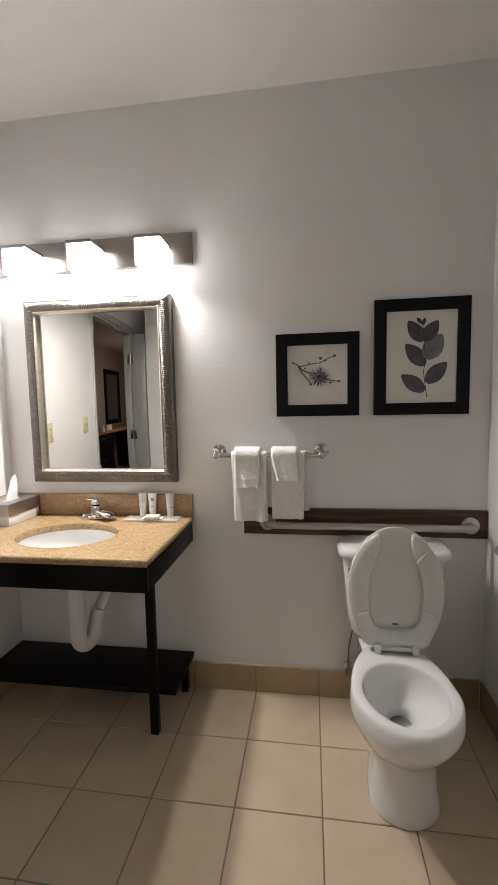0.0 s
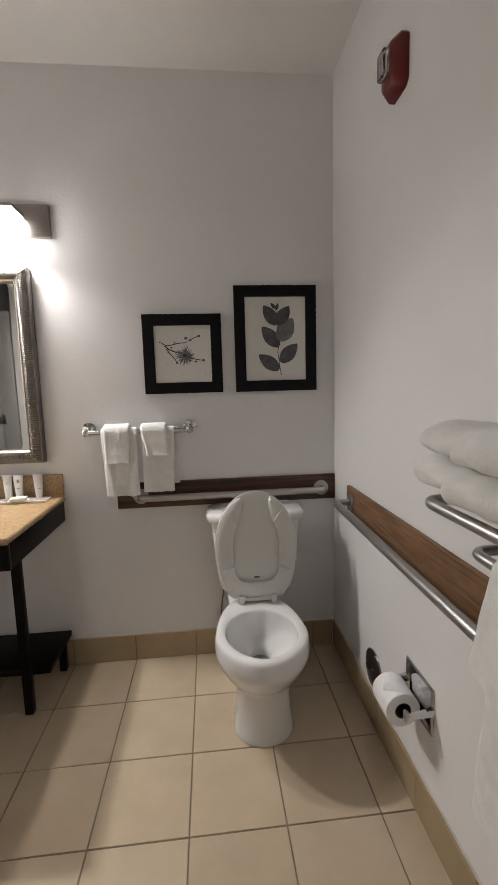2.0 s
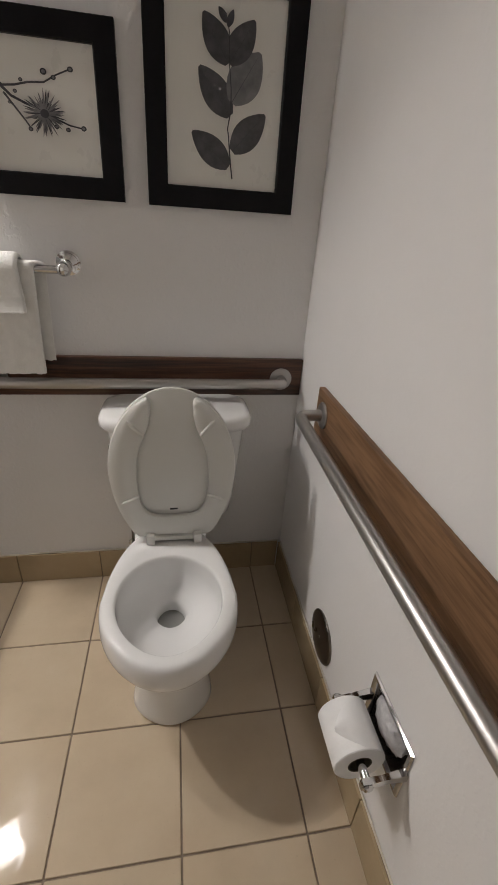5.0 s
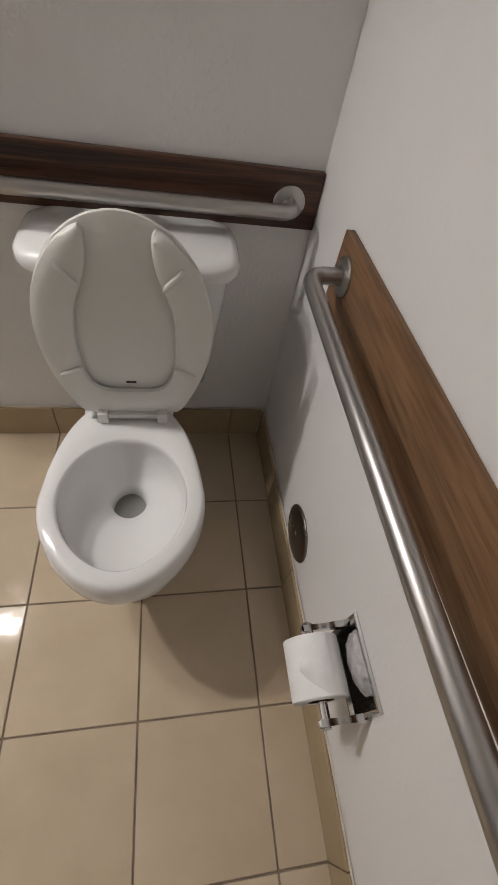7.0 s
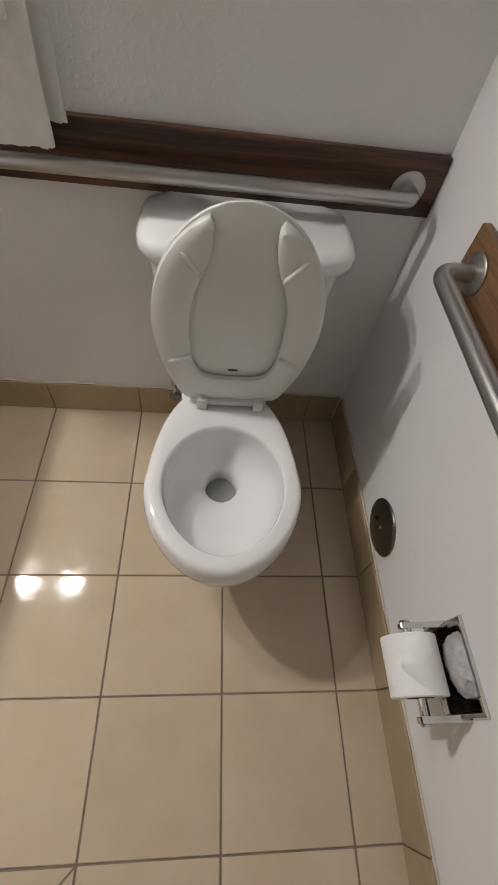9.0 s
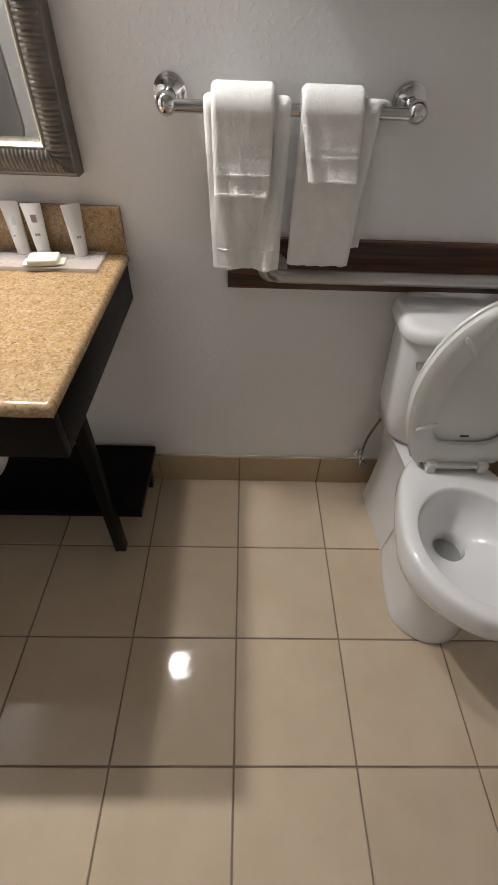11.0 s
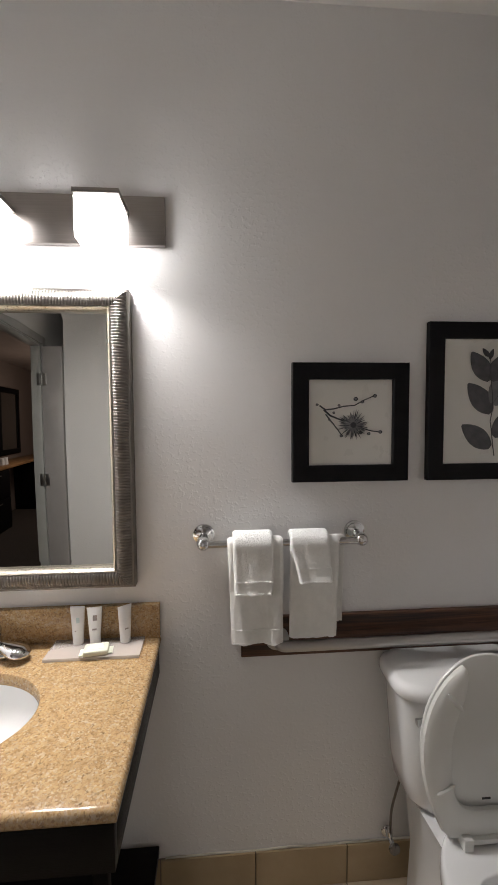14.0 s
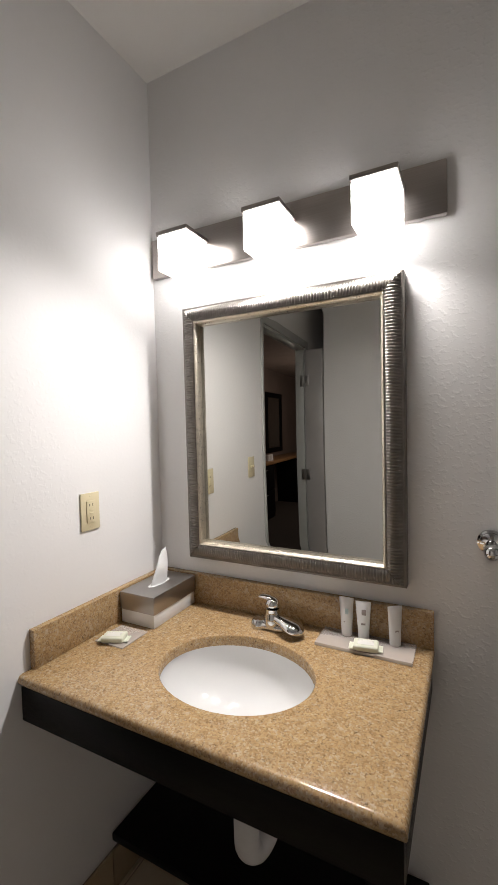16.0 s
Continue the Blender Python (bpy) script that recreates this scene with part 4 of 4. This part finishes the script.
    part("spare_roll", spare, "wrap", h, "crumpled wrapped spare roll in the recess")


paper_holder()
cov = thing("drain_cover", (R, 0.07, 0.225), "round dark steel cover plate low on the wall by toilet", "cover plate")
part("disc", lathe([(0, 0), (0.080, 0), (0.081, 0.003), (0.079, 0.006), (0.076, 0.0075), (0.03, 0.008), (0, 0.008)], (R - 0.0005, 0.07, 0.225), (-1, 0, 0), 48), "cover_plate", cov)
part("screw", lathe([(0, 0), (0.005, 0), (0.004, 0.002), (0, 0.0025)], (R - 0.0085, 0.07, 0.225), (-1, 0, 0), 16), "steel", cov)


def alarm():
    al = thing("fire_alarm", (R, -0.088, 2.36), "red fire alarm with a clear strobe lens high on the wall", "alarm")
    y0, y1, z0, z1 = -0.146, -0.034, 2.255, 2.408

    def ring(x, i, j):
        c = 0.016
        a0, a1, b0, b1 = y0 + i, y1 - i, z0 + j, z1 - j
        return [Vector((x, *p)) for p in ((a0 + c, b0), (a1 - c, b0), (a1, b0 + c), (a1, b1 - c), (a1 - c, b1), (a0 + c, b1), (a0, b1 - c), (a0, b0 + c))]
    part("body", loft([ring(R - 0.0005, 0, 0), ring(R - 0.018, 0, 0), ring(R - 0.042, 0.014, 0.016), ring(R - 0.045, 0.017, 0.019)]), "red", al)
    part("lens", box(R - 0.068, R - 0.046, y0 + 0.030, y1 - 0.030, 2.300, 2.375, 0.008, 3), "lens", al, "clear strobe lens")
    part("flash_tube", box(R - 0.056, R - 0.050, y0 + 0.044, y1 - 0.044, 2.312, 2.364, 0.002), "chrome", al)


alarm()


# ---- on the worktop ----
def faucet():
    cx, cy = -1.062, 0.535
    f = thing("faucet", (cx, cy, CT), "chrome single-lever faucet with a low spout on the granite worktop", "faucet")
    base = lathe([(0, 0), (0.026, 0), (0.027, 0.004), (0.025, 0.018), (0.019, 0.026), (0, 0.029)], (cx - 0.046, cy - 0.004, CT + 0.0005), (0, 0, 1), 28)
    box(cx - 0.048, cx + 0.046, cy - 0.025, cy + 0.020, CT + 0.0008, CT + 0.021, 0.009, 4, base)
    part("base", base, "chrome", f)
    part("column", lathe([(0, 0), (0.027, 0.0), (0.028, 0.012), (0.026, 0.026), (0.022, 0.040), (0.021, 0.050), (0.022, 0.054), (0, 0.058)], (cx, cy, CT + 0.012), (0, 0, 1), 28), "chrome", f)
    rings = []
    for y, z, hw, hz in ((0.0, 0.034, 0.018, 0.017), (-0.024, 0.036, 0.019, 0.015), (-0.044, 0.035, 0.023, 0.014), (-0.060, 0.032, 0.030, 0.016), (-0.078, 0.028, 0.034, 0.017), (-0.094, 0.025, 0.032, 0.016), (-0.106, 0.022, 0.023, 0.011), (-0.112, 0.020, 0.009, 0.004)):
        rings.append([Vector((cx - y * 0.96 + hw * 0.28 * math.cos(2 * math.pi * k / 28), cy + y * 0.28 + hw * 0.96 * math.cos(2 * math.pi * k / 28), CT + z + hz * math.sin(2 * math.pi * k / 28))) for k in range(28)])
    part("spout", loft(rings), "chrome", f)
    lev = lathe([(0, 0), (0.021, 0.001), (0.023, 0.009), (0.019, 0.020), (0.010, 0.026), (0, 0.027)], (cx, cy, CT + 0.070), (0, 0.12, 1), 24)
    rings = []
    for d, z, hw, hz in ((0.010, 0.086, 0.015, 0.010), (-0.012, 0.092, 0.014, 0.009), (-0.030, 0.095, 0.015, 0.007), (-0.044, 0.094, 0.015, 0.006), (-0.050, 0.093, 0.010, 0.003)):
        rings.append([Vector((cx + d, cy + 0.004 - d * 0.12 + hw * math.cos(2 * math.pi * k / 20), CT + z + hz * math.sin(2 * math.pi * k / 20))) for k in range(20)])
    loft(rings, bm=lev)
    part("lever", lev, "chrome", f)
    part("lift_rod", tube([(cx + 0.004, cy + 0.030, CT + 0.002), (cx + 0.004, cy + 0.030, CT + 0.050)], 0.003, 10), "chrome", f)


faucet()


def bottle_tube(x, y, z, h, turn, label, marks):
    b = thing("toiletry_tube", (x, y, z), label, "toiletry bottle", "toiletry tubes on the tray")
    m = pose(x, y, z, 0, 0, turn)
    rings = []
    for s in (0.0, 0.06, 0.12, 0.25, 0.5, 0.75, 0.92, 1.0):
        w = 0.0155 + 0.0065 * s
        d = 0.0145 * (1 - s) ** 0.7 + 0.0012
        rings.append([m @ Vector((w * math.cos(2 * math.pi * k / 24), d * math.sin(2 * math.pi * k / 24), 0.014 + (h - 0.014) * s)) for k in range(24)])
    part("body", loft(rings), "white_plastic", b)
    part("cap", loft([[m @ Vector((r * math.cos(2 * math.pi * k / 24), r * 0.95 * math.sin(2 * math.pi * k / 24), zz)) for k in range(24)] for r, zz in ((0.0145, 0.0), (0.0155, 0.001), (0.0155, 0.013), (0.0145, 0.0138))]), "white_plastic", b)
    for x0, x1, h0, h1, mt in marks:
        bm = box(x0, x1, -0.0125, -0.0112, h0, h1)
        bmesh.ops.transform(bm, matrix=m, verts=bm.verts)
        part("label_mark", bm, mt, b, "small printed mark")


M["teal"] = surface("teal_print", (0.5, 0.62, 0.62), (0.58, 0.70, 0.70), 20, (0.4, 0.5))
M["brown_print"] = surface("brown_print", (0.28, 0.24, 0.24), (0.4, 0.36, 0.35), 20, (0.4, 0.5))


def soap(x, y, z, turn, label):
    s = thing("soap", (x, y, z), label, "soap", "wrapped soaps")
    m = pose(x, y, z, 0, 0, turn)
    bm = box(-0.034, 0.034, -0.024, 0.024, 0.0, 0.016, 0.005, 3)
    bmesh.ops.transform(bm, matrix=m, verts=bm.verts)
    part("bar", bm, "soap", s)
    bm = box(-0.046, 0.046, -0.018, 0.018, 0.001, 0.004, 0.001)
    bmesh.ops.transform(bm, matrix=m, verts=bm.verts)
    part("wrapper", bm, "soap", s)
    bm = box(-0.022, 0.022, -0.013, 0.013, 0.0162, 0.0168)
    bmesh.ops.transform(bm, matrix=m, verts=bm.verts)
    part("paper_label", bm, "print", s)


tray = thing("tray", (-0.78, 0.545, CT), "clear acrylic tray of toiletry tubes and soap on the granite worktop", "tray")
part("plate", box(-0.912, -0.645, 0.492, 0.597, CT + 0.001, CT + 0.011, 0.002), "acrylic", tray)
TZ = CT + 0.0115
bottle_tube(-0.838, 0.574, TZ, 0.112, 0, "small white toiletry tube with a teal mark on the tray", [(-0.001, 0.008, 0.066, 0.082, "teal"), (-0.006, 0.002, 0.04, 0.043, "brown_print")])
bottle_tube(-0.787, 0.568, TZ, 0.110, 8, "small white toiletry tube with a dark mark on the tray", [(-0.004, 0.008, 0.074, 0.09, "brown_print"), (-0.006, 0.006, 0.045, 0.05, "brown_print")])
bottle_tube(-0.700, 0.572, TZ, 0.110, 35, "small plain white toiletry tube standing apart on the clear tray", [(-0.005, 0.005, 0.04, 0.045, "brown_print")])
soap(-0.770, 0.517, TZ, 8, "wrapped pale green soap bar on the clear tray")
dish = thing("soap_dish", (-1.46, 0.29, CT), "clear acrylic dish under a wrapped soap beside the side splash", "dish")
part("plate", box(-1.515, -1.405, 0.235, 0.345, CT + 0.001, CT + 0.006, 0.002), "acrylic", dish)
soap(-1.462, 0.262, CT + 0.0065, 22, "wrapped pale soap bar on a clear dish beside the tissue box")


def tissue_box():
    x0, x1, y0, y1 = -1.540, -1.398, 0.368, 0.597
    t = thing("tissue_box", ((x0 + x1) / 2, (y0 + y1) / 2, CT), "brushed steel tissue box with a tissue standing out of it", "tissue box")
    part("carton", box(x0 + 0.003, x1 - 0.003, y0 + 0.003, y1 - 0.003, CT + 0.001, CT + 0.050, 0.001), "white_plastic", t, "pale carton showing under the cover")
    part("cover", box(x0, x1, y0, y1, CT + 0.045, CT + 0.103, 0.002), "steel_y", t)
    cx, cy, z = (x0 + x1) / 2, (y0 + y1) / 2, CT + 0.1035
    part("slot_rim", loft([[Vector((cx + a * math.cos(2 * math.pi * k / 32), cy + b * math.sin(2 * math.pi * k / 32), zz)) for k in range(32)] for a, b, zz in ((0.018, 0.052, z), (0.016, 0.050, z + 0.001))]), "paper", t)
    rings = []
    for i in range(12):
        s = i / 11
        ring = []
        for k in range(32):
            a = 2 * math.pi * k / 32
            w = 0.010 * (1 - s) + 0.003 + 0.010 * s * (1 - s)
            l = 0.040 * (1 - 0.55 * s ** 1.3)
            wob = 1 + 0.35 * math.sin(3 * a + 5 * s) * (0.4 + s)
            ring.append(Vector((cx + w * math.cos(a) * wob + 0.010 * math.sin(2.2 * s), cy + l * math.sin(a) + 0.012 * s, z + 0.001 + 0.105 * s + (0.014 * math.sin(a) * s))))
        rings.append(ring)
    part("tissue", loft(rings), "paper", t, "crumpled white tissue")


tissue_box()


# ---- wall plates ----
def wall_plate(name, y, z, label, kind):
    p = thing(name, (L, y, z), label, "outlet" if kind == "gfci" else "light switch")
    part("plate", box(L + 0.0005, L + 0.006, y - 0.036, y + 0.036, z - 0.058, z + 0.058, 0.002), "almond", p)
    if kind == "gfci":
        part("face", box(L + 0.006, L + 0.0095, y - 0.017, y + 0.017, z - 0.034, z + 0.034, 0.001), "almond", p)
        for dz in (-0.021, 0.021):
            for dy in (-0.006, 0.006):
                part("slot", box(L + 0.0095, L + 0.0100, y + dy - 0.001, y + dy + 0.001, z + dz - 0.004, z + dz + 0.004), "slot", p)
        for dz in (-0.005, 0.005):
            part("button", box(L + 0.0095, L + 0.0112, y - 0.007, y + 0.007, z + dz - 0.003, z + dz + 0.003, 0.0006), "almond", p)
    else:
        for dy in (-0.011, 0.011):
            part("toggle", box(L + 0.006, L + 0.018, y + dy - 0.004, y + dy + 0.004, z - 0.002, z + 0.010, 0.001), "almond", p)
    for dz in (-0.048, 0.048):
        part("screw", lathe([(0, 0), (0.003, 0), (0, 0.001)], (L + 0.006, y, z + dz), (1, 0, 0), 10), "almond", p)


wall_plate("outlet", 0.278, 1.265, "almond plastic outlet with test buttons on wall beside the mirror", "gfci")
wall_plate("light_switch", -0.145, 1.285, "almond plastic double toggle switch on the wall by the door", "switch")


# ---- trap under the basin ----
def trap():
    cx = -1.045
    t = thing("drain_trap", (cx, 0.30, 0.34), "white padded drain trap hanging under the basin", "pipe")
    part("down_pipe", tube(rounded([(cx, 0.30, 0.70), (cx, 0.30, 0.39), (cx + 0.015, 0.33, 0.362), (cx + 0.03, 0.37, 0.39), (cx + 0.045, 0.40, 0.50)], 0.05), 0.034, 20), "pvc", t)
    part("wall_pipe", tube(rounded([(cx + 0.045, 0.40, 0.49), (cx + 0.06, 0.44, 0.56), (cx + 0.09, W - 0.002, 0.60)], 0.05), 0.024, 16), "pvc", t)
    for x in (cx - 0.10, cx + 0.14):
        part("supply_pipe", tube(rounded([(x, W - 0.002, 0.55), (x, W - 0.07, 0.55), (x * 0.7 + cx * 0.3, W - 0.08, 0.83)], 0.03), 0.007, 10), "chrome", t)


trap()


# ---- door and the dark room behind it ----
def doorway():
    for y0, y1 in ((DOOR0, DOOR0 + 0.020), (DOOR1 - 0.058, DOOR1)):
        part("trim", box(L + 0.0005, L + 0.016, y0, y1, 0.0, DOOR_TOP + 0.058, 0.003), "trim", kind="structure")
    part("trim", box(L + 0.0005, L + 0.016, DOOR1, DOOR0, DOOR_TOP, DOOR_TOP + 0.058, 0.003), "trim", kind="structure")
    for y0, y1 in ((DOOR0 - 0.016, DOOR0 - 0.0005), (DOOR1 + 0.0005, DOOR1 + 0.016)):
        part("jamb", box(L - WT, L, y0, y1, 0.0, DOOR_TOP - 0.016, 0.001), "trim", kind="structure")
    part("jamb", box(L - WT, L, DOOR1 + 0.0005, DOOR0 - 0.0005, DOOR_TOP - 0.016, DOOR_TOP - 0.0005, 0.001), "trim", kind="structure")
    d = thing("door", (L + 0.018, DOOR1 + 0.02, 0), "grey painted door standing open against the partition, on steel hinges", "door")
    part("leaf", box(L + 0.010, L + 0.164, DOOR1 - 0.018, DOOR1 + 0.018, 0.012, DOOR_TOP - 0.02, 0.002), "door", d)
    for z in (0.30, 1.11, 1.88):
        h = part("hinge", box(L - 0.032, L - 0.001, DOOR1 + 0.0165, DOOR1 + 0.019, z - 0.045, z + 0.045, 0.0005), "steel", d)
        part("hinge_leaf", box(L + 0.012, L + 0.044, DOOR1 + 0.0185, DOOR1 + 0.021, z - 0.045, z + 0.045, 0.0005), "steel", h)
        part("knuckle", lathe([(0, 0), (0.006, 0), (0.006, 0.092), (0, 0.092)], (L + 0.005, DOOR1 + 0.026, z - 0.046), (0, 0, 1), 14), "steel", h)


doorway()
BX0, BX1, BY0, BY1 = -3.5, L - WT, -6.2, 0.6
wall("bedroom_wall_west", BX0 - 0.1, BX0, BY0, BY1, 0, 2.6, "bedroom")
wall("bedroom_wall_south", BX0, BX1, BY0 - 0.1, BY0, 0, 2.6, "bedroom")
wall("bedroom_wall_north", BX0, BX1, BY1, BY1 + 0.1, 0, 2.6, "bedroom")
wall("bedroom_wall_east", BX1, BX1 + 0.1, BY0, REAR - 0.12, 0, 2.6, "bedroom")
part("bedroom_floor", box(BX0, BX1, BY0, BY1, -0.06, 0.0), "carpet", kind="structure")
part("bedroom_ceiling", box(BX0, BX1, BY0, BY1, 2.6, 2.7), "bedroom", kind="structure")


def desk():
    x0, x1, y0, y1, z = BX0 + 0.02, -3.02, -5.6, -2.9, 0.925
    d = thing("desk", ((x0 + x1) / 2, (y0 + y1) / 2, 0), "black desk with a light wooden top in the dark room", "desk")
    part("desktop", box(x0, x1, y0, y1, z - 0.04, z, 0.003), "desk_top", d)
    part("cabinet", box(x0, x1 - 0.03, y0 + 0.02, y0 + 0.8, 0, z - 0.041, 0.003), "espresso", d)
    part("cabinet", box(x0, x1 - 0.03, y1 - 0.8, y1 - 0.02, 0, z - 0.041, 0.003), "espresso", d)
    for a, b in ((y0 + 0.04, y0 + 0.78), (y1 - 0.78, y1 - 0.04)):
        for lo, hi in ((0.08, 0.46), (0.48, 0.86)):
            p = part("drawer_front", box(x1 - 0.030, x1 - 0.012, a, b, lo, hi, 0.004), "black_frame", d)
            part("drawer_pull", box(x1 - 0.012, x1 - 0.002, (a + b) / 2 - 0.10, (a + b) / 2 + 0.10, hi - 0.06, hi - 0.045, 0.002), "steel", p)
    m = thing("wall_mirror", (BX0, -4.73, 1.0), "tall black-framed mirror on the wall over the desk", "mirror")
    my0, my1, mz0, mz1 = -5.13, -4.33, 1.0, 2.157
    for a, b, c, e in ((my0, my1, mz0, mz0 + 0.09), (my0, my1, mz1 - 0.09, mz1), (my0, my0 + 0.09, mz0 + 0.09, mz1 - 0.09), (my1 - 0.09, my1, mz0 + 0.09, mz1 - 0.09)):
        part("frame_rail", box(BX0 + 0.001, BX0 + 0.03, a, b, c, e, 0.003), "black_frame", m)
    part("glass", box(BX0 + 0.001, BX0 + 0.012, my0 + 0.09, my1 - 0.09, mz0 + 0.09, mz1 - 0.09), "mirror", m)
    for y in (-3.50, -3.72, -3.84):
        c = thing("cup", (-3.16, y, z), "white paper cup upside down on the desk", "cup", "cups on the desk")
        part("cup_wall", lathe([(0, 0), (0.042, 0), (0.034, 0.10), (0.030, 0.102), (0, 0.102)], (-3.16, y, z + 0.0005), (0, 0, 1), 20), "paper", c)


desk()
# unseen fill light, added to brighten the desk end of the bedroom
lamp = bpy.data.lights.new("bedroom_fill", "POINT")
lamp.energy = BEDROOM_FILL_POWER
lamp.shadow_soft_size = 0.15
lamp.color = (1.0, 0.86, 0.76)
lo = new("bedroom_fill", lamp)
lo.location = (-2.4, -3.9, 1.6)


# ---- tiles, last ----
def tiles():
    gap = 0.0022
    cache = {}
    rnd = random.Random(3)

    def tile_mesh(w, d):
        key = (round(w, 3), round(d, 3))
        if key not in cache:
            bm = box(-w / 2, w / 2, -d / 2, d / 2, -0.008, 0.0, 0.0015, 1)
            me = bpy.data.meshes.new("tile")
            bm.to_mesh(me)
            bm.free()
            me.materials.append(M["tile"])
            cache[key] = me
        return cache[key]

    def cut_tile(a, b, c, d):
        """A tile sawn corner to corner into four."""
        mx, my = (a + b) / 2, (c + d) / 2
        q = [(a, c), (b, c), (b, d), (a, d)]
        for k in range(4):
            p0, p1 = q[k], q[(k + 1) % 4]
            ex, ey = ((p0[0] + p1[0]) / 2 + mx) / 2, ((p0[1] + p1[1]) / 2 + my) / 2
            tri = [(ex + (x - ex) * 0.96, ey + (y - ey) * 0.96, 0.0) for x, y in (p0, p1, (mx, my))]
            piece = part("tile", slab(tri, (0, 0, -1), 0.008), "tile", floor)
            piece.location = (0, 0, 0)
    xs = [L] + [k * TILE for k in range(-5, 3)] + [R]
    ys = [k * TILE for k in range(-8, 3)]
    ys = [REAR] + [y for y in ys if REAR < y < W - 0.03] + [W]
    for a, b in zip(xs, xs[1:]):
        for c, d in zip(ys, ys[1:]):
            if abs(a + TILE) < 1e-6 and abs(c + 3 * TILE) < 1e-6:
                cut_tile(a, b, c, d)
                continue
            t = new("tile", tile_mesh(b - a - 2 * gap, d - c - 2 * gap))
            t.parent = floor
            t.location = ((a + b) / 2, (c + d) / 2, rnd.uniform(-0.0003, 0.0003))
            t.rotation_euler = (rnd.uniform(-0.0012, 0.0012), rnd.uniform(-0.0012, 0.0012), 0)

    def base_run(name, horizontal, joints, face, sign):
        if horizontal:
            bed = part(name, box(joints[0], joints[-1], *sorted((face + sign * 0.0005, face + sign * 0.006)), 0.0, 0.131), "grout", kind="structure")
        else:
            bed = part(name, box(*sorted((face + sign * 0.0005, face + sign * 0.006)), joints[0], joints[-1], 0.0, 0.131), "grout", kind="structure")
        for a, b in zip(joints, joints[1:]):
            q = sorted((face + sign * 0.0065, face + sign * 0.0135))
            w = (b - a) / 2 - 0.0014
            c = (a + b) / 2
            bm = box(-w, w, q[0] - face, q[1] - face, 0.001, 0.134, 0.0012, 1) if horizontal else box(q[0] - face, q[1] - face, -w, w, 0.001, 0.134, 0.0012, 1)
            me = bpy.data.meshes.new("base_tile")
            bm.to_mesh(me)
            bm.free()
            me.materials.append(M["base_tile"])
            t = new("base_tile", me)
            t.parent = bed
            t.location = (c, face, rnd.uniform(-0.0015, 0.001)) if horizontal else (face, c, rnd.uniform(-0.0015, 0.001))
    base_run("baseboard", True, [L + 0.014] + [k * TILE for k in range(-4, 3)] + [R - 0.014], W, -1)
    base_run("baseboard", False, [REAR] + [k * TILE for k in range(-7, 2)] + [W - 0.0145], R, -1)
    base_run("baseboard", False, [DOOR0 + 0.021] + [k * TILE for k in range(-1, 2) if k * TILE > DOOR0 + 0.05] + [W - 0.0145], L, 1)
    # the uneven line of old caulk on top of the base tiles
    for name, horizontal, a, b, face, sign in (("caulk", True, -0.60, R - 0.012, W, -1), ("caulk", False, -1.6, W - 0.014, R, -1)):
        pts, rad = [], []
        n = 120
        for i in range(n + 1):
            s = a + (b - a) * i / n
            off = face + sign * (0.0035 + 0.003 * noise.noise(Vector((s * 9, 1, face))))
            z = 0.1345 + 0.0015 * noise.noise(Vector((s * 22, 5, face)))
            pts.append((s, off, z) if horizontal else (off, s, z))
            rad.append(0.0028 + 0.0016 * abs(noise.noise(Vector((s * 30, 2, face)))))
        part(name, tube(pts, 0.003, 6, radii=rad), "caulk", kind="structure")


tiles()
